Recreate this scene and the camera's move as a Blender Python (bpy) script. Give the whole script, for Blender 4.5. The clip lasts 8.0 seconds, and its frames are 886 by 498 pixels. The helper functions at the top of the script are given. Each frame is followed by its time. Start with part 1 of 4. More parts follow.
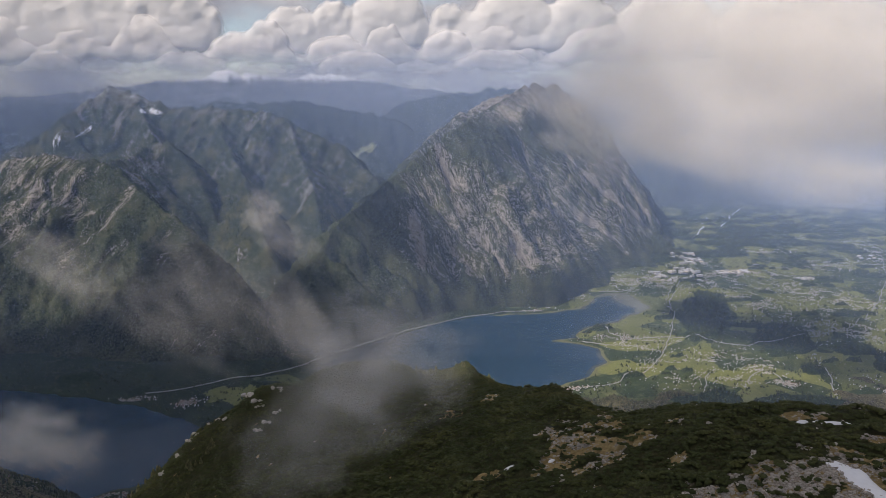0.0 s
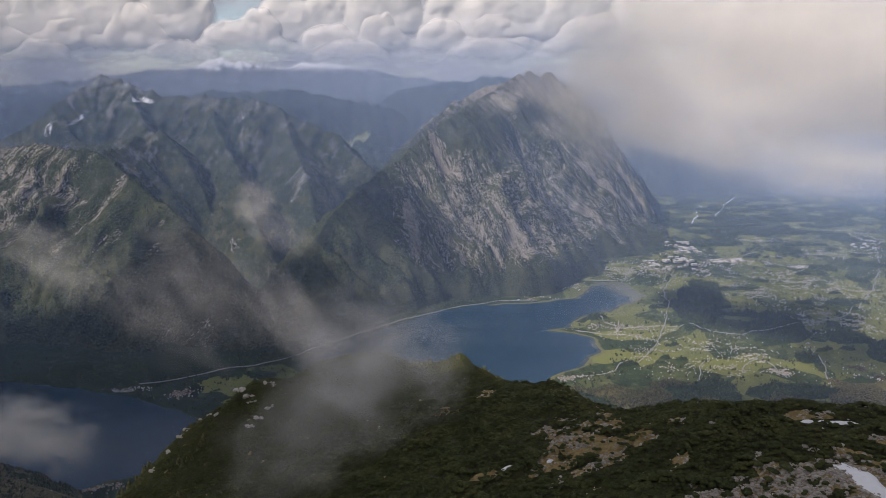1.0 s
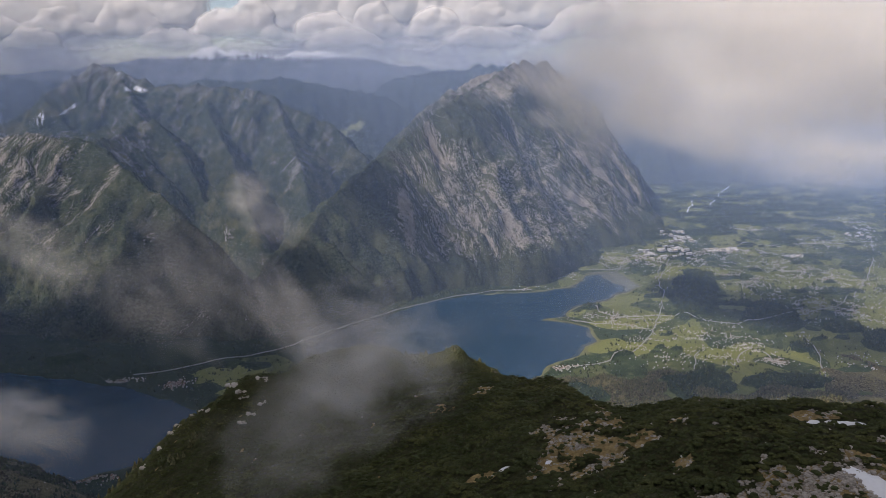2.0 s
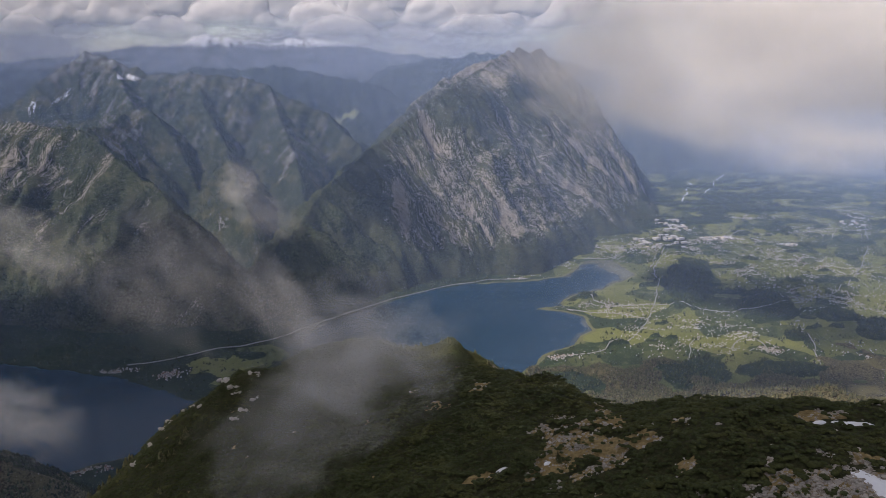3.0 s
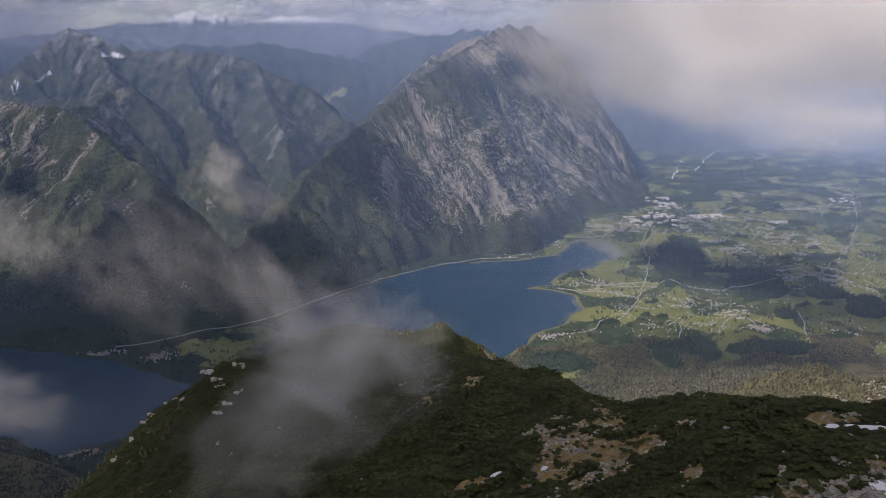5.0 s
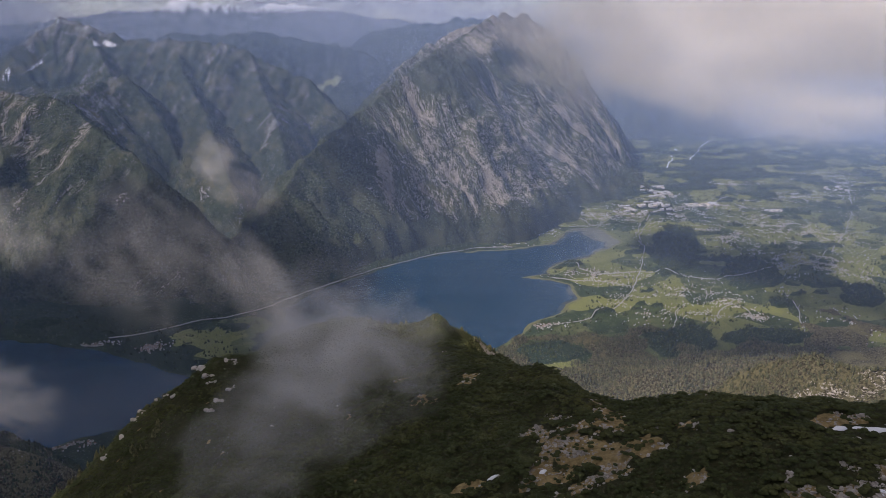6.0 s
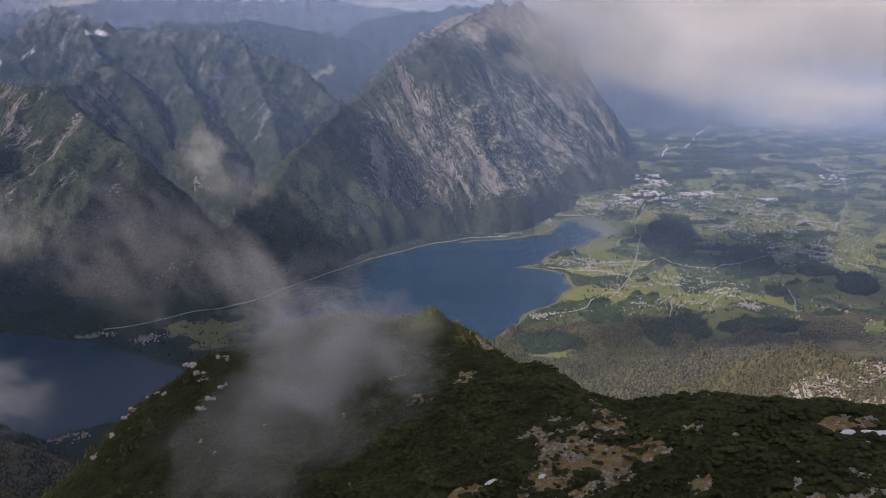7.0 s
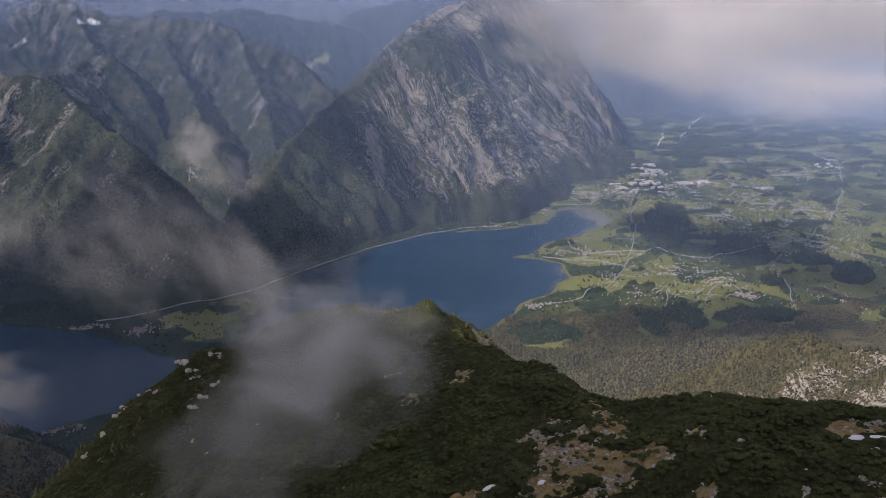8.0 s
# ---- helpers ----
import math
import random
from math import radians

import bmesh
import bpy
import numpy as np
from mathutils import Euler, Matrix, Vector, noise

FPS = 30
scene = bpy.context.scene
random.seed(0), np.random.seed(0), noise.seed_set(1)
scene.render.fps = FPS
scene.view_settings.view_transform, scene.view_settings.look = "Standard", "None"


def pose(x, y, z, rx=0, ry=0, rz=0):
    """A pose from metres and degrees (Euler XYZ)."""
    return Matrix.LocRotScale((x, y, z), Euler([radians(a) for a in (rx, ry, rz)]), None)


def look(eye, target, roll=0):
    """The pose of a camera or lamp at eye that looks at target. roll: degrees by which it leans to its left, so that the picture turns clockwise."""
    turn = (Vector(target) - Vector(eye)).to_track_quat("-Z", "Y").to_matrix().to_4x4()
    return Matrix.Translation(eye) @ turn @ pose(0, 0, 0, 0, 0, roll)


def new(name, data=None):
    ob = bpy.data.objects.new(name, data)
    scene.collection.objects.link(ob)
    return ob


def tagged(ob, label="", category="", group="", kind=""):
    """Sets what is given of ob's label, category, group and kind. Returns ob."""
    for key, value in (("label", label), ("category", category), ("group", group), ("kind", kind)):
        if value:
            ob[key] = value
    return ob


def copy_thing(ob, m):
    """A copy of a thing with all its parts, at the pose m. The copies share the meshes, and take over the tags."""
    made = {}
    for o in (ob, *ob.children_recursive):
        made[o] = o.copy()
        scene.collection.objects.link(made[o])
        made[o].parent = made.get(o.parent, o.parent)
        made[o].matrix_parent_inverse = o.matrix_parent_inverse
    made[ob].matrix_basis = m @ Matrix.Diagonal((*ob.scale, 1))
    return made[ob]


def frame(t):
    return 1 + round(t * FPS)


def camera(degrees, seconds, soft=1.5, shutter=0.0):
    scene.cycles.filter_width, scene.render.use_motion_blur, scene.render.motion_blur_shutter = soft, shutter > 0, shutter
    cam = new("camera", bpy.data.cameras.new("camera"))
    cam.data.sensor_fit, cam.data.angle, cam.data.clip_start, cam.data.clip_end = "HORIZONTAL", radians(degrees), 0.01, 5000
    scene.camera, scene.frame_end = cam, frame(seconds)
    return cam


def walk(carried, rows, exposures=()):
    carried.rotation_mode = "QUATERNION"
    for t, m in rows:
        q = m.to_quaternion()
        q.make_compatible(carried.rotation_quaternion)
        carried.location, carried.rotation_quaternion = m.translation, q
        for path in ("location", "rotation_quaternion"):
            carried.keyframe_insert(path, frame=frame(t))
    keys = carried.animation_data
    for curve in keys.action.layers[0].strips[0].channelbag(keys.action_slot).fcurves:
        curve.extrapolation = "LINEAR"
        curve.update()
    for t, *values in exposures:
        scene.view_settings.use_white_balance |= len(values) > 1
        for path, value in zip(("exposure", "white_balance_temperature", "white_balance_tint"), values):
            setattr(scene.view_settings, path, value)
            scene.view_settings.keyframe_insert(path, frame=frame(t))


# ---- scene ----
# ---- camera ----
cam = camera(56.8, 8.0, 0.8)
ROWS = [
    (0.0, 0.0, 0.0, 650.0, 78.652, 0.0, 0.0),
    (0.5, -0.13, 2.95, 650.2, 78.268, 0.008, -0.213),
    (1.0, -0.22, 6.1, 650.3, 77.876, 0.012, -0.409),
    (1.5, -0.31, 9.2, 650.42, 77.506, 0.014, -0.592),
    (3.0, -0.36, 18.45, 650.8, 76.31, 0.04, -1.149),
    (3.5, -0.32, 21.45, 650.93, 75.938, 0.047, -1.332),
    (4.0, -0.31, 24.36, 651.13, 75.545, 0.062, -1.52),
    (4.5, -0.28, 27.25, 651.3, 75.163, 0.076, -1.705),
    (6.0, -0.1, 36.27, 651.66, 73.99, 0.144, -2.272),
    (6.5, 0.0, 39.23, 651.77, 73.61, 0.181, -2.459),
    (7.0, 0.08, 42.2, 651.94, 73.232, 0.228, -2.642),
    (7.5, 0.19, 45.07, 652.15, 72.855, 0.258, -2.814),
    (8.0, 0.27, 47.93, 652.48, 72.47, 0.272, -2.981),
]
EXPOSURES = [(0.0, 0.01, 6850, 15), (4.0, 0.0, 6720, 18), (8.0, -0.02, 6560, 21)]
walk(cam, [(t, pose(x, y, z, rx, ry, rz)) for t, x, y, z, rx, ry, rz in ROWS], EXPOSURES)

# ---- world, sun ----
SUN = Vector((-0.60, -0.32, 0.73)).normalized()
SUN_EL = math.asin(SUN.z)
SUN_ROT = math.atan2(SUN.x, SUN.y)


def link(nt, a, b):
    nt.links.new(a, b)


def nd(nt, kind, ins=None, **attrs):
    """A node with its inputs (values or sockets) and its properties set."""
    n = nt.nodes.new(kind)
    for k, v in attrs.items():
        setattr(n, k, v)
    for k, v in (ins or {}).items():
        if hasattr(v, "is_linked"):
            nt.links.new(v, n.inputs[k])
        else:
            n.inputs[k].default_value = v
    return n


def mth(nt, op, a, b=0.0, c=0.0, clamp=False):
    n = nd(nt, "ShaderNodeMath", {0: a, 1: b, 2: c}, operation=op, use_clamp=clamp)
    return n.outputs[0]


def mixc(nt, fac, a, b):
    n = nd(nt, "ShaderNodeMix", {0: fac, 6: a, 7: b}, data_type="RGBA")
    return n.outputs[2]


def step(nt, v, lo, hi):
    """A soft step of v from lo to hi."""
    n = nd(nt, "ShaderNodeMapRange", {0: v, 1: lo, 2: hi}, interpolation_type="SMOOTHSTEP")
    return n.outputs[0]


def ntex(nt, vec, scale, detail=4.0, rough=0.55, w=None):
    ins = {"Vector": vec, "Scale": scale, "Detail": detail, "Roughness": rough}
    n = nd(nt, "ShaderNodeTexNoise", None, noise_dimensions="4D" if w is not None else "3D")
    if w is not None:
        ins["W"] = w
        ins["Distortion"] = 0.5
    for k, v in ins.items():
        if hasattr(v, "is_linked"):
            nt.links.new(v, n.inputs[k])
        else:
            n.inputs[k].default_value = v
    return n.outputs[0]


def rgb(h, k=1.0):
    return (h[0] * k, h[1] * k, h[2] * k, 1.0)


world = bpy.data.worlds.new("world")
scene.world = world
world.use_nodes = True
wt = world.node_tree
wt.nodes.clear()
sky = nd(wt, "ShaderNodeTexSky", sky_type="NISHITA", sun_disc=False, sun_elevation=SUN_EL, sun_rotation=SUN_ROT, altitude=1800.0)
sky_light = nd(wt, "ShaderNodeBackground", {0: sky.outputs[0], 1: 0.12})
wc = nd(wt, "ShaderNodeTexCoord").outputs["Generated"]
squash = nd(wt, "ShaderNodeMapping", {"Vector": wc, "Scale": (1.0, 1.0, 2.2)}).outputs[0]
billow = ntex(wt, squash, 5.0, 6.0, 0.5)
cover = step(wt, billow, 0.34, 0.56)
cloud_col = mixc(wt, step(wt, ntex(wt, squash, 11.0, 5.0, 0.55), 0.3, 0.7), (0.44, 0.46, 0.52, 1), (0.84, 0.83, 0.84, 1))
cloud_light = nd(wt, "ShaderNodeBackground", {0: cloud_col, 1: 0.67})
sky_mix = nd(wt, "ShaderNodeMixShader", {0: cover, 1: sky_light.outputs[0], 2: cloud_light.outputs[0]})
link(wt, sky_mix.outputs[0], nd(wt, "ShaderNodeOutputWorld").inputs[0])

sun_data = bpy.data.lights.new("sun", "SUN")
sun_data.energy, sun_data.angle, sun_data.color = 4.6, radians(0.6), (1.0, 0.94, 0.86)
sun = new("sun", sun_data)
sun.matrix_world = look((0, 0, 3000), Vector((0, 0, 3000)) - SUN)
scene.cycles.transparent_max_bounces = 96


# ---- noise on arrays ----
PERM = np.random.RandomState(7).permutation(4096)
GRAD = np.random.RandomState(8).uniform(0, 2 * np.pi, 4096)


def gnoise(x, y, seed=0):
    x, y = np.asarray(x, float), np.asarray(y, float)
    xi, yi = np.floor(x).astype(int), np.floor(y).astype(int)
    fx, fy = x - xi, y - yi
    u, v = fx * fx * fx * (fx * (fx * 6 - 15) + 10), fy * fy * fy * (fy * (fy * 6 - 15) + 10)

    def corner(a, b):
        g = GRAD[PERM[(PERM[(xi + a + seed * 131) & 4095] + yi + b) & 4095]]
        return np.cos(g) * (fx - a) + np.sin(g) * (fy - b)
    n0 = corner(0, 0) * (1 - u) + corner(1, 0) * u
    n1 = corner(0, 1) * (1 - u) + corner(1, 1) * u
    return (n0 * (1 - v) + n1 * v) * 1.5


def fbm(x, y, octaves=5, seed=0, gain=0.5):
    s, a = 0.0, 1.0
    for i in range(octaves):
        s = s + a * gnoise(x * 2 ** i + 17.3 * i, y * 2 ** i - 9.1 * i, seed + i)
        a *= gain
    return s


def ridged(x, y, octaves=4, seed=0):
    s, a = 0.0, 1.0
    for i in range(octaves):
        s = s + a * (1 - 2 * np.abs(gnoise(x * 2 ** i + 5.7 * i, y * 2 ** i + 3.3 * i, seed + i)))
        a *= 0.5
    return s * 0.55


def sstep(v, lo, hi):
    t = np.clip((v - lo) / (hi - lo), 0, 1)
    return t * t * (3 - 2 * t)


def to_line(px, py, pts):
    """For arrays of places: distance to a polyline, height there, length along it and side (positive: right of it)."""
    best = np.full(px.shape, 1e9)
    hh, ss, side = np.zeros(px.shape), np.zeros(px.shape), np.zeros(px.shape)
    run = 0.0
    for a, b in zip(pts[:-1], pts[1:]):
        dx, dy = b[0] - a[0], b[1] - a[1]
        length = math.hypot(dx, dy)
        t = np.clip(((px - a[0]) * dx + (py - a[1]) * dy) / length ** 2, 0, 1)
        d = np.hypot(px - a[0] - t * dx, py - a[1] - t * dy)
        near = d < best
        best = np.where(near, d, best)
        if len(a) > 2:
            hh = np.where(near, a[2] + t * (b[2] - a[2]), hh)
        ss = np.where(near, run + t * length, ss)
        side = np.where(near, np.sign((px - a[0]) * dy - (py - a[1]) * dx), side)
        run += length
    return best, hh, ss, side


def inside(px, py, poly):
    hit = np.zeros(px.shape, bool)
    for (x0, y0), (x1, y1) in zip(poly, poly[1:] + poly[:1]):
        if y0 == y1:
            continue
        cross = (y0 > py) != (y1 > py)
        hit ^= cross & (px < (x1 - x0) * (py - y0) / (y1 - y0) + x0)
    return hit


# ---- mesh helpers ----
def mesh_of(name, verts, faces, mats, smooth=True, attrs=None, mat_index=None):
    """A mesh from arrays: verts (n, 3), faces (m, k) with k corners each."""
    me = bpy.data.meshes.new(name)
    verts, faces = np.asarray(verts, np.float32), np.asarray(faces, np.int32)
    n, k = faces.shape
    me.vertices.add(len(verts))
    me.vertices.foreach_set("co", verts.ravel())
    me.loops.add(n * k)
    me.loops.foreach_set("vertex_index", faces.ravel())
    me.polygons.add(n)
    me.polygons.foreach_set("loop_start", np.arange(0, n * k, k, dtype=np.int32))
    me.polygons.foreach_set("loop_total", np.full(n, k, np.int32))
    me.polygons.foreach_set("use_smooth", np.full(n, smooth, bool))
    if mat_index is not None:
        me.polygons.foreach_set("material_index", np.asarray(mat_index, np.int32))
    for key, vals in (attrs or {}).items():
        me.attributes.new(key, "FLOAT", "POINT").data.foreach_set("value", np.asarray(vals, np.float32).ravel())
    for m in mats:
        me.materials.append(m)
    me.update(calc_edges=True)
    return me


def grid_faces(ny, nx):
    i = np.arange(ny * nx).reshape(ny, nx)
    return np.stack([i[:-1, :-1], i[:-1, 1:], i[1:, 1:], i[1:, :-1]], -1).reshape(-1, 4)


def sheet(name, xs, ys, fn, mats, parent=None):
    """A height sheet over the axes xs, ys; fn gives heights and a dict of masks."""
    gx, gy = np.meshgrid(xs, ys)
    z, masks = fn(gx, gy)
    me = mesh_of(name, np.stack([gx, gy, z], -1).reshape(-1, 3), grid_faces(len(ys), len(xs)), mats, True, masks)
    ob = new(name, me)
    if parent:
        ob.parent = parent
    return ob


def part(name, me, parent, label=""):
    ob = new(name, me)
    ob.parent = parent
    if label:
        ob["label"] = label
    return ob


def scatter(verts, faces, places, sizes, turns, tall=None):
    """Copies of one small form at many places, joined: arrays of all verts and faces."""
    verts, faces = np.asarray(verts, float), np.asarray(faces, int)
    n, k = len(places), len(verts)
    c, s = np.cos(turns)[:, None], np.sin(turns)[:, None]
    tall = sizes if tall is None else tall
    vx = (verts[None, :, 0] * c - verts[None, :, 1] * s) * sizes[:, None] + places[:, 0:1]
    vy = (verts[None, :, 0] * s + verts[None, :, 1] * c) * sizes[:, None] + places[:, 1:2]
    vz = verts[None, :, 2] * tall[:, None] + places[:, 2:3]
    allf = faces[None] + (np.arange(n) * k)[:, None, None]
    return np.stack([vx, vy, vz], -1).reshape(-1, 3), allf.reshape(-1, faces.shape[1])


# ---- materials ----
def material(name):
    m = bpy.data.materials.new(name)
    m.use_nodes = True
    m.node_tree.nodes.clear()
    return m, m.node_tree


def surface(nt, col, rough=0.9, spec=0.2, bump=None, dist=1.0, strength=0.5):
    ins = {"Base Color": col, "Roughness": rough, "Specular IOR Level": spec}
    if bump is not None:
        ins["Normal"] = nd(nt, "ShaderNodeBump", {"Height": bump, "Strength": strength, "Distance": dist}).outputs[0]
    b = nd(nt, "ShaderNodeBsdfPrincipled", ins)
    link(nt, b.outputs[0], nd(nt, "ShaderNodeOutputMaterial").inputs[0])


def attr(nt, name):
    return nd(nt, "ShaderNodeAttribute", attribute_name=name).outputs["Fac"]


def terrain_mat(name, forest, grass, rock, fine=1.0):
    """Wooded mountain ground: forest and grass, with bare rock in runs down the slope, and snow, by the masks."""
    m, nt = material(name)
    p = nd(nt, "ShaderNodeNewGeometry").outputs["Position"]
    run = nd(nt, "ShaderNodeCombineXYZ", {0: attr(nt, "along"), 1: mth(nt, "MULTIPLY", attr(nt, "down"), 0.2)}).outputs[0]
    n1 = ntex(nt, p, 0.010 * fine, 5, 0.6)
    n2 = ntex(nt, run, 0.075 * fine, 5, 0.65)
    n3 = ntex(nt, p, 0.15 * fine, 4, 0.66)
    n4 = ntex(nt, run, 0.24 * fine, 3, 0.6)
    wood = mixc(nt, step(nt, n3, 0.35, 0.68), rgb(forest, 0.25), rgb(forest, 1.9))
    wood = mixc(nt, step(nt, mth(nt, "ADD", n1, mth(nt, "MULTIPLY", n3, 0.35)), 0.62, 0.86), wood, rgb(grass))
    stone = mixc(nt, step(nt, n4, 0.3, 0.7), rgb(rock, 0.62), rgb(rock, 1.05))
    stone = mixc(nt, step(nt, n3, 0.5, 0.75), stone, rgb(rock, 1.2))
    grain = mth(nt, "ADD", mth(nt, "MULTIPLY", n2, 1.2), mth(nt, "ADD", mth(nt, "MULTIPLY", n4, 0.9), mth(nt, "MULTIPLY", n3, 0.5)))
    r = mth(nt, "ADD", attr(nt, "rock"), mth(nt, "MULTIPLY", mth(nt, "SUBTRACT", grain, 1.3), 0.8))
    chute = nd(nt, "ShaderNodeCombineXYZ", {0: mth(nt, "ADD", attr(nt, "along"), mth(nt, "MULTIPLY", n1, 14.0)), 1: mth(nt, "MULTIPLY", attr(nt, "down"), 0.13)}).outputs[0]
    vein = mth(nt, "SUBTRACT", 1.0, step(nt, mth(nt, "ABSOLUTE", mth(nt, "SUBTRACT", ntex(nt, chute, 0.05 * fine, 6, 0.74), 0.5)), 0.004, 0.05))
    vein = mth(nt, "MULTIPLY", mth(nt, "MULTIPLY", vein, step(nt, n3, 0.36, 0.62)), step(nt, attr(nt, "rock"), 0.12, 0.4))
    r = mth(nt, "ADD", r, mth(nt, "MULTIPLY", mth(nt, "SUBTRACT", vein, 0.22), 0.5))
    stone = mixc(nt, mth(nt, "MULTIPLY", vein, 0.5), stone, rgb(rock, 1.4))
    col = mixc(nt, step(nt, r, 0.40, 0.60), wood, stone)
    s = mth(nt, "ADD", attr(nt, "snow"), mth(nt, "MULTIPLY", mth(nt, "SUBTRACT", mth(nt, "ADD", n2, n3), 1.0), 0.9))
    col = mixc(nt, step(nt, s, 0.5, 0.56), col, (0.86, 0.87, 0.9, 1))
    surface(nt, col, 0.95, 0.1, mth(nt, "ADD", mth(nt, "MULTIPLY", n4, 0.6), mth(nt, "MULTIPLY", n3, 0.5)), 10.0 / fine, 0.9)
    return m


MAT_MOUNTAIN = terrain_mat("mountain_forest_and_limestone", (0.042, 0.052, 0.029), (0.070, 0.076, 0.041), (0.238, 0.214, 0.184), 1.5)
MAT_FAR = terrain_mat("distant_forest_and_rock", (0.036, 0.046, 0.034), (0.05, 0.064, 0.04), (0.20, 0.20, 0.20), 0.6)


def valley_mat():
    m, nt = material("valley_meadows")
    p = nd(nt, "ShaderNodeNewGeometry").outputs["Position"]
    warp = nd(nt, "ShaderNodeVectorMath", {0: p, 1: nd(nt, "ShaderNodeVectorMath", {0: nd(nt, "ShaderNodeTexNoise", {"Vector": p, "Scale": 0.006, "Detail": 3.0}).outputs[1], 1: (70, 70, 0)}, operation="MULTIPLY").outputs[0]}, operation="ADD").outputs[0]
    cells = nd(nt, "ShaderNodeTexVoronoi", {"Vector": warp, "Scale": 0.0115}, voronoi_dimensions="2D").outputs["Color"]
    v = nd(nt, "ShaderNodeSeparateColor", {0: cells}).outputs[0]
    n2 = ntex(nt, p, 0.03, 5, 0.6)
    n3 = ntex(nt, p, 0.25, 3, 0.6)
    meadow = mixc(nt, step(nt, v, 0.1, 0.9), (0.028, 0.044, 0.020, 1), (0.142, 0.152, 0.052, 1))
    meadow = mixc(nt, mth(nt, "MULTIPLY", step(nt, n2, 0.5, 0.75), 0.7), meadow, (0.15, 0.155, 0.07, 1))
    meadow = mixc(nt, step(nt, n3, 0.55, 0.75), meadow, (0.06, 0.09, 0.03, 1))
    wood = mixc(nt, step(nt, n3, 0.35, 0.7), (0.015, 0.026, 0.016, 1), (0.036, 0.052, 0.026, 1))
    w = mth(nt, "ADD", attr(nt, "wood"), mth(nt, "MULTIPLY", mth(nt, "SUBTRACT", n3, 0.5), 0.5))
    col = mixc(nt, step(nt, w, 0.42, 0.56), meadow, wood)
    shore = mth(nt, "ADD", attr(nt, "reed"), mth(nt, "MULTIPLY", mth(nt, "SUBTRACT", n2, 0.5), 1.0))
    col = mixc(nt, step(nt, shore, 0.45, 0.65), col, (0.115, 0.118, 0.058, 1))
    surface(nt, col, 0.95, 0.1, n3, 2.0, 0.4)
    return m


MAT_VALLEY = valley_mat()


def water_mat():
    m, nt = material("deep_lake_water")
    p = nd(nt, "ShaderNodeNewGeometry").outputs["Position"]
    shallow = step(nt, mth(nt, "ADD", attr(nt, "shallow"), mth(nt, "MULTIPLY", mth(nt, "SUBTRACT", ntex(nt, p, 0.02, 4), 0.5), 0.5)), 0.25, 0.95)
    col = mixc(nt, shallow, (0.006, 0.032, 0.064, 1), (0.11, 0.115, 0.085, 1))
    surface(nt, col, mth(nt, "ADD", 0.12, mth(nt, "MULTIPLY", ntex(nt, p, 0.008, 3), 0.15)), 0.16, ntex(nt, p, 0.5, 3), 0.3, 0.15)
    return m


MAT_WATER = water_mat()


def cloud_mat(name):
    """Cloud droplets: thin where the density of the billow fades out. The object's colour gives gain, grain and raggedness."""
    m, nt = material(name)
    oc = nd(nt, "ShaderNodeTexCoord").outputs["Object"]
    info = nd(nt, "ShaderNodeObjectInfo")
    knobs = nd(nt, "ShaderNodeSeparateColor", {0: info.outputs["Color"]})
    gain, grain, rag = (knobs.outputs[i] for i in range(3))
    w = mth(nt, "MULTIPLY", nd(nt, "ShaderNodeSeparateXYZ", {0: info.outputs["Location"]}).outputs[0], 0.37)
    r = nd(nt, "ShaderNodeVectorMath", {0: oc}, operation="LENGTH").outputs["Value"]
    body = mth(nt, "MULTIPLY", mth(nt, "SUBTRACT", 1.0, mth(nt, "MULTIPLY", r, r)), 0.6)
    puff = mth(nt, "SUBTRACT", ntex(nt, oc, grain, 5.0, 0.58, w), 0.5)
    dens = mth(nt, "ADD", body, mth(nt, "MULTIPLY", puff, rag))
    fade = mth(nt, "SUBTRACT", 1.0, step(nt, r, 0.95, 1.3))
    alpha = mth(nt, "MULTIPLY", mth(nt, "MULTIPLY", step(nt, dens, 0.0, info.outputs["Alpha"]), fade), gain, clamp=True)
    white = (0.865, 0.838, 0.80, 1)
    d = nd(nt, "ShaderNodeBsdfDiffuse", {0: white})
    tl = nd(nt, "ShaderNodeBsdfTranslucent", {0: white})
    both = nd(nt, "ShaderNodeMixShader", {0: 0.5, 1: d.outputs[0], 2: tl.outputs[0]})
    mix = nd(nt, "ShaderNodeMixShader", {0: alpha, 1: nd(nt, "ShaderNodeBsdfTransparent").outputs[0], 2: both.outputs[0]})
    link(nt, mix.outputs[0], nd(nt, "ShaderNodeOutputMaterial").inputs[0])
    return m


MAT_CLOUD = cloud_mat("cloud_vapour")


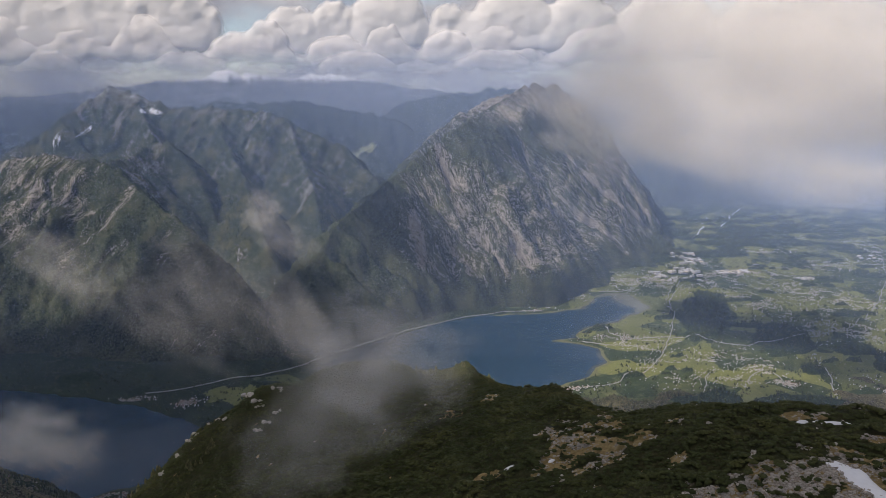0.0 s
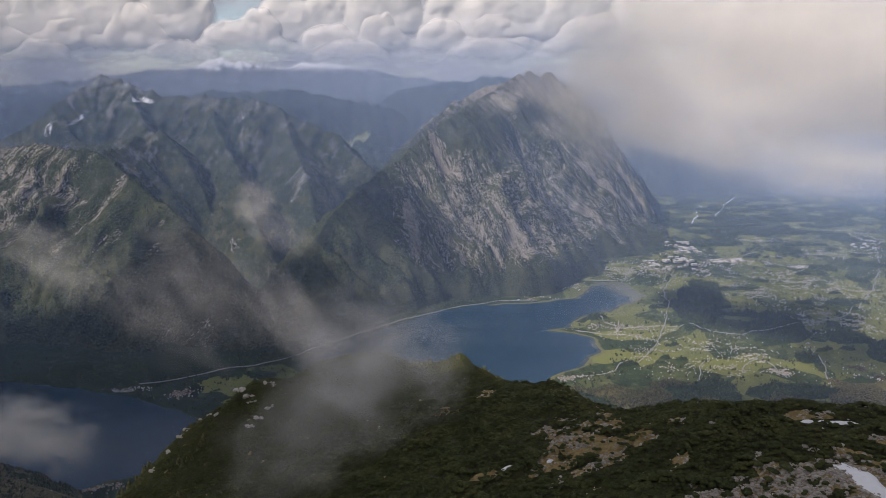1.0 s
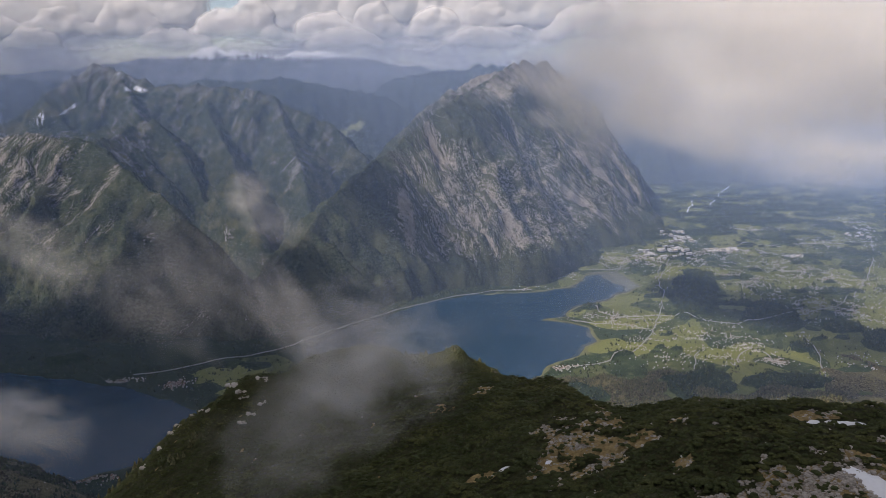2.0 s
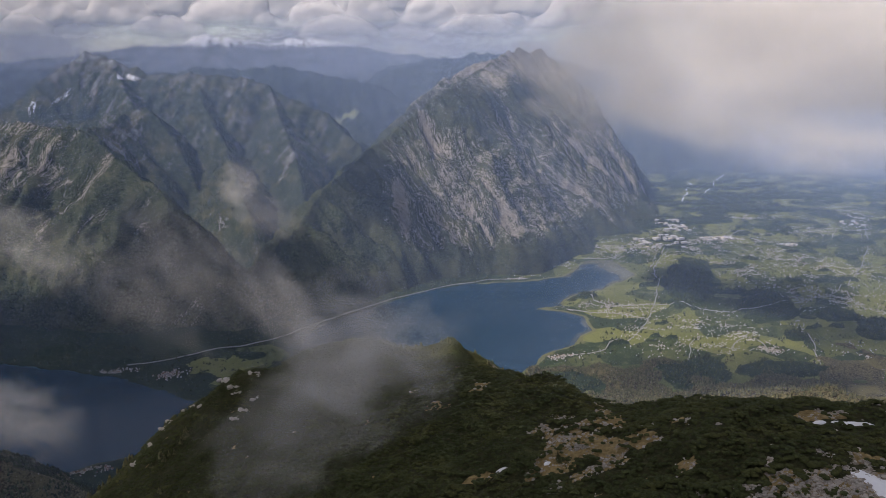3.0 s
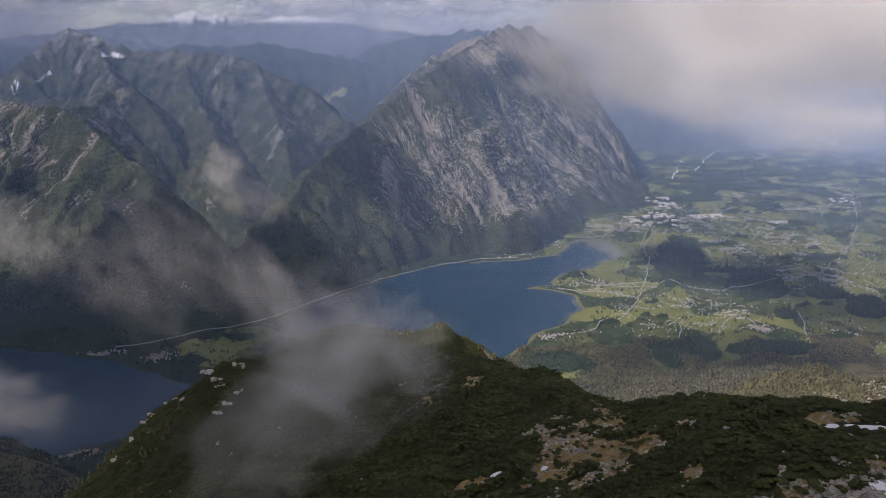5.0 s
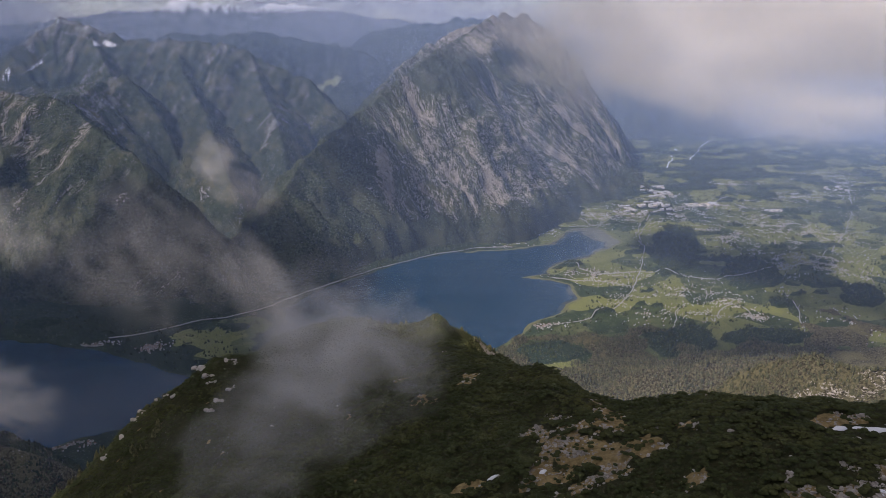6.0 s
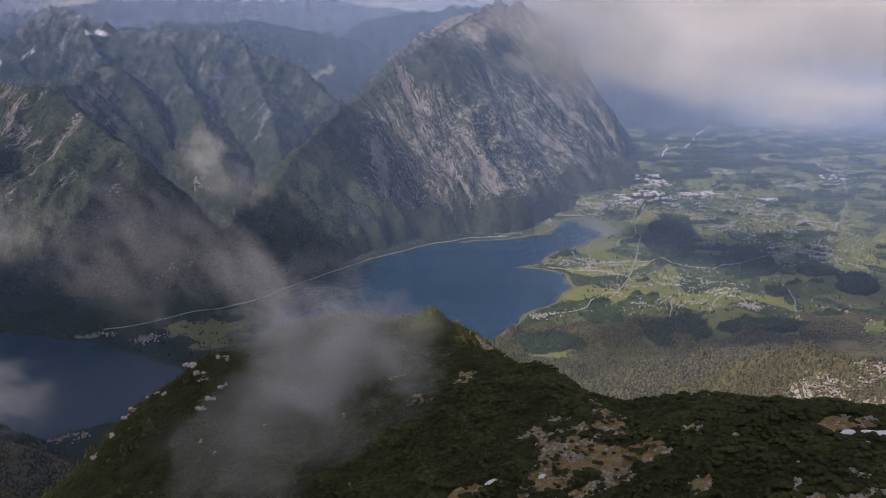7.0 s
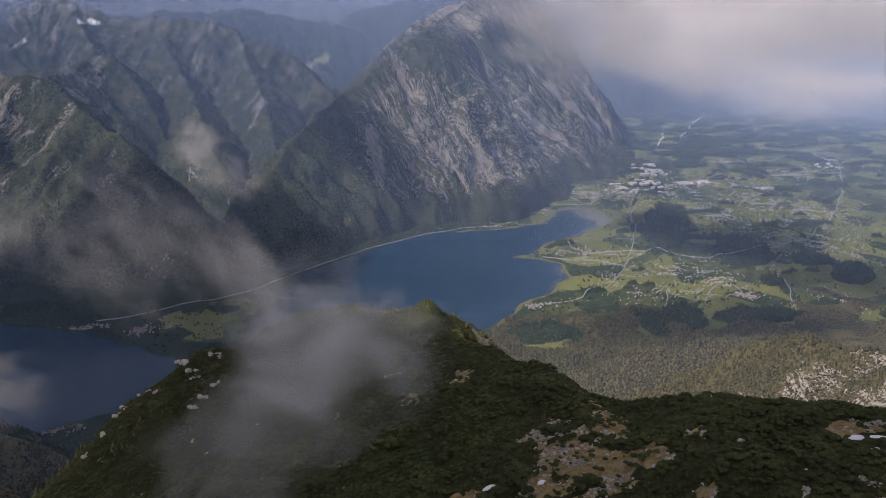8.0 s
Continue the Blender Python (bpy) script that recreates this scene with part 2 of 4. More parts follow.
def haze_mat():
    m, nt = material("haze_veil_tint")
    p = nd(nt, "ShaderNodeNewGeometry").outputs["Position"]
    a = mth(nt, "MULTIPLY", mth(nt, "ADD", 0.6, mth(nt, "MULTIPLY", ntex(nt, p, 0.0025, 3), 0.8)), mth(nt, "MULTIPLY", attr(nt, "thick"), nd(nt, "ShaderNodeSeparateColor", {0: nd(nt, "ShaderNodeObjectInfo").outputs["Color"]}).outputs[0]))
    # Blue to grey tint imitates light scattered by the air in between.
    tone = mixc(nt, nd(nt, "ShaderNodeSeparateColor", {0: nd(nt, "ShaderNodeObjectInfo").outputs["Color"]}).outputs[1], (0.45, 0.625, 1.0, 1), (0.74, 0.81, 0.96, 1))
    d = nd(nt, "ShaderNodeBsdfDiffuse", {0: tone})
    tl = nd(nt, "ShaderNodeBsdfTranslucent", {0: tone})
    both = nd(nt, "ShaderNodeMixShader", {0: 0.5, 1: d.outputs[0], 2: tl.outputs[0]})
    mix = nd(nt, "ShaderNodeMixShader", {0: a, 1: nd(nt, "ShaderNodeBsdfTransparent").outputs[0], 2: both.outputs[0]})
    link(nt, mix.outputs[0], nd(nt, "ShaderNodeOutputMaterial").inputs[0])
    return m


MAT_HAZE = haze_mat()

# ---- valley ground and lake ----
LAKE = [(-2600, 1740), (-963, 1685), (-809, 1650), (-689, 1614), (-578, 1566), (-490, 1500), (-395, 1430), (-309, 1526), (-286, 1662),
        (-290, 1830), (-232, 1950), (-125, 2068), (-37, 2171), (91, 2261), (287, 2284), (412, 2345), (495, 2519), (587, 2534),
        (614, 2352), (483, 2204), (378, 2139), (345, 2062), (272, 2030), (350, 2006), (391, 1965), (394, 1870), (330, 1773), (247, 1685), (175, 1584),
        (0, 1400), (-200, 1330), (-430, 1292), (-532, 1236), (-614, 1184), (-720, 1110), (-1100, 960), (-2600, 800)]
WOODS = [(265, 1512, 75, 50), (738, 2235, 66, 250), (862, 1985, 72, 120), (1045, 1800, 50, 75), (838, 1762, 30, 34), (540, 1545, 70, 80), (712, 1562, 95, 36), (560, 3080, 330, 150), (1260, 3250, 260, 60), (1050, 3050, 120, 50),
         (1330, 1980, 120, 60), (1500, 3550, 300, 60), (1180, 3420, 200, 50), (640, 2960, 240, 70), (1000, 1900, 50, 40)]


def shore_distance(x, y):
    wx, wy = x + 9 * fbm(x / 60, y / 60, 3, 31), y + 9 * fbm(x / 60, y / 60, 3, 37)
    d = to_line(wx, wy, LAKE + LAKE[:1])[0]
    return np.where(inside(wx, wy, LAKE), -d, d)


def wooded(x, y):
    w = np.zeros(x.shape)
    for cx, cy, a, b in WOODS:
        k = 0.22 * fbm(x / 70, y / 70, 3, 41)
        w = np.maximum(w, sstep(1.1 - np.hypot((x - cx - 0.33 * (y - cy)) / a, (y - cy) / b) + k, 0.0, 0.2))
    return np.maximum(w, sstep(fbm(x / 150, y / 90, 4, 43) + 0.00025 * (y - 2800), 0.40, 0.5))


def valley_height(x, y):
    d = shore_distance(x, y)
    z = np.where(d > 0, 0.5 + np.minimum(d * 0.05, 4) + sstep(d, 60, 400) * 6 * (1 + fbm(x / 260, y / 260, 3, 47)), np.maximum(d * 0.2, -12))
    return z, d


def valley_fn(x, y):
    z, d = valley_height(x, y)
    w = wooded(x, y)
    z = z + 14 * w * (d > 30)
    edge = np.hypot(np.maximum(np.abs(x) - 3000, 0), np.maximum(np.maximum(y - 5000, -1500 - y), 0))
    z = z - edge * 0.002
    reed = sstep(1 - np.abs(d) / 17, 0, 1) * (x > 150) * (y < 2500) * (y > 1600)
    return z, {"wood": np.maximum(w, 0.8 * sstep(220 - x, 0, 60) * (1 - sstep(1 - np.hypot((x + 400) / 95, (y - 1650) / 120) + 0.5 * fbm(x / 80, y / 80, 3, 49), 0, 0.2))), "reed": reed}


def axis(lo, hi, fine_lo, fine_hi, stp, grow=1.16):
    a = list(np.arange(fine_lo, fine_hi, stp))
    s = stp
    while a[-1] < hi:
        s *= grow
        a.append(a[-1] + s)
    s = stp
    while a[0] > lo:
        s *= grow
        a.insert(0, a[0] - s)
    return np.array(a)


tagged(sheet("ground", axis(-30000, 30000, -1100, 1900, 9.0), axis(-20000, 40000, 1050, 3900, 9.0), valley_fn, [MAT_VALLEY]),
       "green valley floor with meadows and woods round the lake", "ground", kind="structure")


def water_fn(x, y):
    d = -shore_distance(x, y)
    bay = 0.7 * sstep(1 - d / 34, 0, 1) * sstep(x, 150, 420) + sstep(x, 440, 600) * sstep(y, 2250, 2420)
    return np.zeros(x.shape), {"shallow": bay}


tagged(sheet("water", np.arange(-2620, 700, 20.0), np.arange(880, 2600, 20.0), water_fn, [MAT_WATER]),
       "deep blue lake water with pale shallows by the shore", "lake", kind="structure")


# ---- mountains ----
def ridge_height(x, y, line, front, back, sharp, seed, gully=22.0, wave=75.0):
    """Height of a ridge: from its crest line down both flanks, cut by gullies that run down the slope. Also: where, and how pale the gully beds are."""
    loose = 30 * (0.2 + 0.8 * sstep(to_line(x, y, line)[0], 0, 170))
    wx = x + loose * fbm(x / 170, y / 170, 4, seed + 3)
    wy = y + loose * fbm(x / 170, y / 170, 4, seed + 9)
    d, h, s, side = to_line(wx, wy, line)
    reach = h * np.where(side > 0, front, back) * (1 + 0.22 * gnoise(s / 190.0, s * 0 + 3.7, seed))
    h = h + 0.028 * h * gnoise(s / 70.0, s * 0 + 1.3, seed + 40) + 0.016 * h * gnoise(s / 24.0, s * 0 + 5.1, seed + 44)
    t = np.clip(1 - d / np.maximum(reach, 1), 0, 1)
    z = h * t ** sharp
    run = np.clip(d / 80, 0, 1) * np.clip(t * 3.5, 0, 1)
    bend = s + 11 * fbm(x / 90, y / 90, 3, seed + 21)
    cut = ridged(bend / wave, d / 520.0, 3, seed + 5)
    fine = ridged(bend / (wave * 0.3), d / 240.0, 3, seed + 15)
    z = z + gully * run * (cut - 0.5) + 0.38 * gully * run * (fine - 0.5)
    z = z + 30 * ridged(x / 310, y / 310, 3, seed + 30) * 4 * t * (1 - t) * np.clip(h / 500, 0, 1) + 6 * fbm(x / 42, y / 42, 4, seed + 12) * np.clip(t * 4, 0, 1)
    streak = sstep(-fine, -0.45, 0.1) + 0.7 * sstep(-cut, -0.4, 0.1)
    return np.where(t > 0, z, -25 - 0.05 * d), d, bend, side, t, cut, streak


A_MAIN = [(-345, 2120, 190), (-296, 2300, 264), (-228, 2450, 308), (-150, 2580, 370), (-44, 2700, 446), (69, 2800, 523), (181, 3100, 560), (341, 3450, 645), (489, 3600, 650), (671, 3700, 502), (854, 3800, 291), (1078, 3900, 23)]
A_BACK = [(-130, 3270, 370), (-88, 3300, 410), (37, 3400, 514), (224, 3450, 609), (341, 3450, 640)]


def mountain_a(x, y):
    z1, d, s, side, t, cut, streak = ridge_height(x, y, A_MAIN, 1.05, 0.95, 1.12, 100, 95, 150)
    z2 = ridge_height(x, y, A_BACK, 0.9, 1.0, 1.1, 140, 45)[0]
    z = np.maximum(z1, z2)
    face = sstep(x + 0.35 * (z - 300) + 60 * fbm(x / 150, y / 150, 3, 111), -250, -50) * (side > 0)
    slab = sstep(1 - np.hypot((x + 75 + 0.25 * (z - 200)) / 26, (z - 200) / 95), 0, 0.4)
    rock = (0.09 + 0.31 * face) * sstep(z, 20, 120) + (0.07 + 0.24 * face) * streak * sstep(z, 15, 60) + 0.45 * (z2 > z1 + 2) * sstep(z, 300, 420)
    rock = rock - 0.14 * sstep(z, 330, 430) + 0.34 * sstep(z, 500, 590) + 0.35 * slab
    return z, {"rock": rock, "snow": 0.38 * sstep(z, 560, 625) * (cut > 0.15), "along": s, "down": d}


B_MAIN = [(-2300, 3400, 220), (-1888, 3500, 348), (-1760, 3550, 424), (-1680, 3600, 494), (-1593, 3700, 571), (-1493, 3750, 652), (-1364, 3700, 613), (-1201, 3650, 553), (-951, 3550, 548), (-772, 3500, 540), (-645, 3450, 500), (-521, 3400, 445), (-400, 3350, 402), (-263, 3200, 285), (-200, 3050, 150)]
B_SPUR = [(-951, 3550, 540), (-880, 3300, 440), (-760, 3050, 350), (-660, 2800, 260), (-560, 2550, 150)]
B_SPUR_2 = [(-645, 3450, 500), (-560, 3200, 390), (-470, 2950, 290), (-400, 2700, 160)]
B_MID = [(-1720, 3080, 300), (-1456, 3060, 352), (-1295, 3050, 395), (-1155, 3050, 420), (-1068, 3030, 436), (-993, 3010, 441), (-940, 2975, 408), (-885, 2920, 345), (-815, 2840, 245), (-740, 2740, 120)]
B_LINK = [(-1364, 3700, 600), (-1240, 3450, 500), (-1120, 3200, 450), (-1068, 3030, 436), (-1090, 2750, 400), (-1130, 2430, 425)]
B_FRONT = [(-1900, 2650, 330), (-1350, 2500, 414), (-1219, 2450, 449), (-1047, 2400, 440), (-931, 2350, 412), (-819, 2250, 344), (-683, 2150, 281), (-570, 2060, 205), (-480, 1995, 100)]


def mountain_b(x, y):
    z, d, s, side, t, cut, streak = ridge_height(x, y, B_MAIN, 1.25, 1.1, 1.15, 200, 55, 150)
    for i, line in enumerate((B_SPUR, B_SPUR_2, B_MID, B_LINK)):
        z = np.maximum(z, ridge_height(x, y, line, 1.0, 1.0, 1.1, 230 + 30 * i, 38)[0])
    rock = 0.17 + 0.22 * streak + 0.26 * fbm(x / 90, y / 90, 4, 251) + 0.2 * sstep(z, 470, 590) - 0.24 * (1 - sstep(z, 160, 330))
    snow = 0.40 * sstep(z, 500, 600) * sstep(cut, 0.1, 0.6) + 0.46 * sstep(1 - np.hypot((x + 1262) / 66, (z - 535 + 0.2 * (x + 1262)) / 20), 0, 0.6) * sstep(3720 - y, 0, 40) + 0.47 * sstep(1 - np.hypot((x + 1540 - 0.9 * (z - 470)) / 26, (z - 460) / 62), 0, 0.6) + 0.5 * sstep(1 - np.hypot((x + 1640) / 26, (z - 420) / 70), 0, 0.6)
    return z, {"rock": rock, "snow": snow, "along": s, "down": d}


def mountain_front(x, y):
    z, d, s, side, t, cut, streak = ridge_height(x, y, B_FRONT, 1.45, 1.0, 1.12, 300, 52, 130)
    rock = 0.13 + 0.22 * streak + 0.25 * fbm(x / 85, y / 85, 4, 351) + 0.24 * sstep(-x, 880, 1150) * sstep(z, 200, 330) - 0.14 * (1 - sstep(z, 120, 230))
    return z, {"rock": rock, "snow": 0 * z, "along": s, "down": d}


def far_ridge(line, seed, reach=1.1, snowline=None, rocky=0.1):
    def fn(x, y):
        z, d, s, side, t, cut, streak = ridge_height(x, y, line, reach, reach, 1.05, seed, 55, 200)
        snow = 0 * z if snowline is None else 0.7 * sstep(z, snowline + 30, snowline + 145) + 0.10 * (cut - 0.5)
        return z, {"rock": rocky + 0.05 * cut + 0 * z, "snow": snow, "along": s, "down": d}
    return fn


def off_shore(fn):
    """The same slopes, but with the feet held back from the shore."""
    def held(x, y):
        z, masks = fn(x, y)
        near = z < 140
        d = np.full(x.shape, 999.0)
        d[near] = shore_distance(x[near], y[near])
        return z - 70 * (1 - sstep(d, 14, 85)), masks
    return held


mountain_a, mountain_front = off_shore(mountain_a), off_shore(mountain_front)


def mountain(xs, ys, fn, mat, label):
    return tagged(sheet("mountain", xs, ys, fn, [mat]), label, "mountain", kind="structure")


mountain(np.arange(-900, 1500, 5.5), np.arange(1800, 4300, 6.0), mountain_a, MAT_MOUNTAIN, "steep grey limestone mountain with gullies above the lake")
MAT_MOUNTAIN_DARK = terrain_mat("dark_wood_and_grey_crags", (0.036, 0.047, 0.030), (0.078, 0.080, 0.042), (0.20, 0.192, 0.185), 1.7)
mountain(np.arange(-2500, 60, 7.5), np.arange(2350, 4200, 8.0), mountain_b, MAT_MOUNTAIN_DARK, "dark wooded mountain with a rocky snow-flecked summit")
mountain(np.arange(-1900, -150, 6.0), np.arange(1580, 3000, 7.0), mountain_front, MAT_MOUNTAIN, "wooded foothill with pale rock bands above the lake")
RIDGE_C = [(-2700, 4300, 520), (-2290, 4300, 545), (-2113, 4300, 562), (-1880, 4300, 560), (-1579, 4350, 534), (-1268, 4320, 549), (-1120, 4300, 569), (-975, 4300, 562), (-770, 4300, 570), (-698, 4320, 562), (-567, 4340, 535), (-421, 4360, 512), (-252, 4400, 480), (-12, 4400, 324), (100, 4420, 200)]
RIDGE_D = [(-443, 4500, 409), (-291, 4550, 511), (-198, 4550, 557), (-89, 4550, 592), (18, 4550, 612), (142, 4560, 606), (203, 4580, 626), (299, 4600, 641), (480, 4600, 645), (700, 4640, 610), (1010, 4650, 525), (1900, 4650, 430), (2900, 4600, 420)]
RIDGE_E = [(-3300, 4700, 560), (-2694, 4780, 585), (-2497, 4800, 600), (-2368, 4800, 580), (-2202, 4800, 612), (-2070, 4800, 610), (-1850, 4810, 640), (-1608, 4820, 676), (-1478, 4820, 680), (-1379, 4820, 700), (-1247, 4820, 728), (-1150, 4820, 720), (-1021, 4820, 708), (-924, 4820, 692), (-793, 4820, 713), (-663, 4820, 718), (-534, 4820, 690), (-338, 4820, 668), (-143, 4820, 630), (200, 4820, 590), (800, 4820, 520)]
mountain(np.arange(-3000, 500, 16.0), np.arange(3700, 4800, 16.0), far_ridge(RIDGE_C, 400, 0.8), MAT_FAR, "long blue wooded ridge far beyond the lake")
mountain(np.arange(-1000, 3300, 18.0), np.arange(4050, 5000, 18.0), far_ridge(RIDGE_D, 430, 0.7), MAT_FAR, "hazy blue forested ridge on the horizon")
mountain(np.arange(-3800, 1200, 20.0), np.arange(4300, 5200, 18.0), far_ridge(RIDGE_E, 460, 0.6, 565, 0.42), MAT_FAR, "distant mountain range with snow on its tops")

far_c = far_ridge(RIDGE_C, 400, 0.8)


def far_meadow_fn(x, y):
    z = far_c(x, y)[0]
    inside_ = 1 - np.hypot((x + 392) / 60, (y - 4216) / 17) + 0.5 * fbm(x / 50, y / 50, 3, 451)
    return z + np.where(inside_ > 0.1, 9.0, -20.0), {"reed": 0 * z}


MAT_MEADOW, nt_meadow = material("bright_hay_meadow")
surface(nt_meadow, mixc(nt_meadow, ntex(nt_meadow, nd(nt_meadow, "ShaderNodeNewGeometry").outputs["Position"], 0.05, 4), (0.09, 0.11, 0.05, 1), (0.27, 0.27, 0.15, 1)), 0.95)
tagged(sheet("meadow", np.arange(-540, -310, 8.0), np.arange(4030, 4270, 8.0), far_meadow_fn, [MAT_MEADOW]), "light green meadows of a far side valley", "meadow", kind="structure")

# ---- the near shoulder and the slope below it ----
EDGE = [(-420, 150), (-190, 215), (-142, 280), (-122, 340), (-97, 354), (-62, 395), (-38, 455), (0, 548), (30, 562), (40, 535), (36, 440), (36, 330), (41, 265), (52, 225), (72, 215), (90, 192), (130, 180), (420, 180), (420, -700), (-420, -700)]


def near_height(x, y):
    base = 568 + 0.42 * (x - 47) - 0.06 * (y - 185)
    drop = (0.1 + 0.16 * sstep(x, -45, 10)) * np.maximum(y - 255, 0) + 0.07 * sstep(x, 14, 34) * np.maximum(y - 225, 0)
    drop = drop + 0.30 * sstep(x, 34, 54) * np.maximum(y - 186, 0)
    top = 577 - 0.02 * (x - 80) - 0.05 * (y - 150) - 0.25 * np.maximum(y - 186, 0)
    z = base - drop
    z = z + 20 * np.exp(-((x + 84) / 30) ** 2 - ((y - 338) / 34) ** 2) + 5 * np.exp(-((x - 14) / 18) ** 2 - ((y - 552) / 34) ** 2) + 7 * np.exp(-((x - 30) / 12) ** 2 - ((y - 545) / 30) ** 2) + 12 * np.exp(-((x + 58) / 26) ** 2 - ((y - 395) / 40) ** 2)
    z = z - 16 * np.exp(-((x + 8) / 20) ** 2 - ((y - 500) / 40) ** 2) - 7 * sstep(y, 300, 420) * sstep(x, 10, 30)
    z = z + 4.5 * np.exp(-((x + 112) / 13) ** 2 - ((y - 338) / 26) ** 2) + 2.5 * np.exp(-((x + 80) / 12) ** 2 - ((y - 344) / 16) ** 2) - 4.5 * np.exp(-((x - 37) / 8) ** 2 - ((y - 305) / 38) ** 2)
    k = 4.0
    z = -k * np.log(np.exp(-(z - 560) / k) + np.exp(-(top - 560) / k)) + 560
    d = to_line(x, y, EDGE + EDGE[:1])[0]
    d = np.where(inside(x, y, EDGE), 0, d)
    d = np.maximum(d + 3 * fbm(x / 22, y / 22, 3, 501), 0)
    z = z - 1.0 * d * d / (d + 10)
    knob = 452 - 6.5 * (np.maximum(x - 17, 0) / 20.6) ** 1.8 - 4 * np.maximum(8 - x, 0) - 0.55 * np.abs(y - 550)
    z = np.maximum(z, knob)
    z = z + 1.3 * fbm(x / 38, y / 38, 3, 505) + 0.7 * fbm(x / 9, y / 9, 3, 511) - 0.8
    return z, d


FOOT_HILL = [(-1500, 900, 520), (-1000, 1000, 330), (-800, 1030, 226), (-613, 1050, 122), (-542, 1055, 82), (-470, 1065, 40), (-400, 1080, 8)]
M_SPUR = [(230, 1230, 60), (314, 1150, 118), (370, 1120, 152), (451, 1080, 190), (499, 1000, 215), (562, 900, 250), (640, 760, 320), (700, 500, 420)]


def slope_fn(x, y):
    base = np.interp(y - 0.12 * x, [-3000, 100, 400, 700, 1000, 1350, 1560, 1800], [700, 470, 330, 190, 95, 25, 2, -30])
    base = base - 0.75 * np.maximum(-x - 130, 0) - 0.2 * np.maximum(-x - 60, 0)
    d, h, s, side = to_line(x, y, M_SPUR)
    spur = h - 0.62 * d
    z = np.maximum(base, spur) + 18 * fbm(x / 110, y / 110, 4, 521) + 2 * fbm(x / 20, y / 20, 3, 525)
    fd, fh = to_line(x, y, FOOT_HILL)[:2]
    z = np.maximum(z, fh - 0.62 * fd + 5 * fbm(x / 60, y / 60, 4, 527))
    nz, nd_ = near_height(x, y)
    z = np.where((y < 640) & (x < 250), np.minimum(z, nz - 6), z)
    z = np.where((z < 3) | (shore_distance(x, y) < 12), np.minimum(z, 3) - 8, z)
    rock = 0.02 + 0.38 * sstep(x - 0.3 * (900 - y), 240, 400) * sstep(-y, -1010, -880) + 0.26 * fbm(x / 40, y / 60, 3, 528)
    return z, {"rock": rock, "snow": 0 * z, "along": x, "down": y}


# Sunlight on this slope is painted into its lighter, browner forest colours.
MAT_SLOPE = terrain_mat("forest_slope_sun_painted", (0.076, 0.068, 0.036), (0.115, 0.105, 0.05), (0.31, 0.28, 0.24), 2.0)
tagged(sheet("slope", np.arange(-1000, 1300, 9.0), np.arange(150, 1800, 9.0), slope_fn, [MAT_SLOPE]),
       "forested mountainside falling to the valley floor", "mountainside", kind="structure")


def bare(x, y):
    """Where the dwarf pine leaves the ground open: rubble, earth and grass."""
    n = fbm(x / 6, y / 6, 4, 541) + 0.55 * fbm(x / 2.4, y / 2.4, 2, 547)
    spots = [(45, 206, 3, 11), (43, 187, 9, 5.5), (33, 196, 5.5, 12), (28, 188, 5, 4), (38, 180, 7, 2.5), (58, 147, 13, 6), (66, 152, 3, 6), (80, 147, 5, 11), (72, 148, 15, 7), (94, 151, 14, 5), (84, 138, 12, 9), (80, 152, 3, 6),
             (85, 179, 6, 2.5), (95, 163, 7, 1.5), (17, 262, 3, 7), (2, 252, 3, 4), (-3, 300, 4, 3), (14, 195, 4, 2), (52, 168, 2.5, 2.5)]
    b = np.full(x.shape, -1.0)
    for cx, cy, a, c in spots:
        b = np.maximum(b, 1.0 - np.hypot((x - cx) / a, (y - cy) / c))
    return np.maximum(b * 0.9 + 0.9 * n + 0.06, 0.9 * n - 1.55 - 0.1 * sstep(10 - x, 0, 20))


def near_fn(x, y):
    z, d = near_height(x, y)
    return z, {"bare": bare(x, y), "stony": sstep(x, 34, 44) * (1 - sstep(x, 80, 84)) * (1 - sstep(y, 160, 168)), "edge": sstep(d, 0, 10)}


def near_mat():
    m, nt = material("alpine_rubble_and_turf")
    p = nd(nt, "ShaderNodeNewGeometry").outputs["Position"]
    n1, n2, n3 = ntex(nt, p, 0.09, 4, 0.6), ntex(nt, p, 0.6, 4, 0.65), ntex(nt, p, 2.5, 4, 0.65)
    turf = mixc(nt, step(nt, n2, 0.35, 0.7), (0.030, 0.036, 0.014, 1), (0.055, 0.052, 0.022, 1))
    earth = mixc(nt, step(nt, n2, 0.3, 0.7), (0.18, 0.130, 0.058, 1), (0.36, 0.268, 0.125, 1))
    stone = mixc(nt, step(nt, n3, 0.3, 0.7), (0.14, 0.114, 0.090, 1), (0.37, 0.328, 0.282, 1))
    open_ = mixc(nt, step(nt, mth(nt, "ADD", mth(nt, "ADD", n2, mth(nt, "MULTIPLY", attr(nt, "stony"), 0.12)), mth(nt, "MULTIPLY", n1, 0.8)), 0.98, 1.1), earth, stone)
    b = mth(nt, "ADD", attr(nt, "bare"), mth(nt, "MULTIPLY", mth(nt, "SUBTRACT", n2, 0.5), 0.5))
    col = mixc(nt, step(nt, b, 0.0, 0.12), turf, open_)
    e = mth(nt, "ADD", attr(nt, "edge"), mth(nt, "MULTIPLY", mth(nt, "SUBTRACT", n2, 0.5), 1.6))
    col = mixc(nt, step(nt, e, 0.75, 0.95), col, stone)
    surface(nt, col, 0.95, 0.15, mth(nt, "ADD", n2, mth(nt, "MULTIPLY", n3, 0.5)), 1.2, 0.8)
    return m


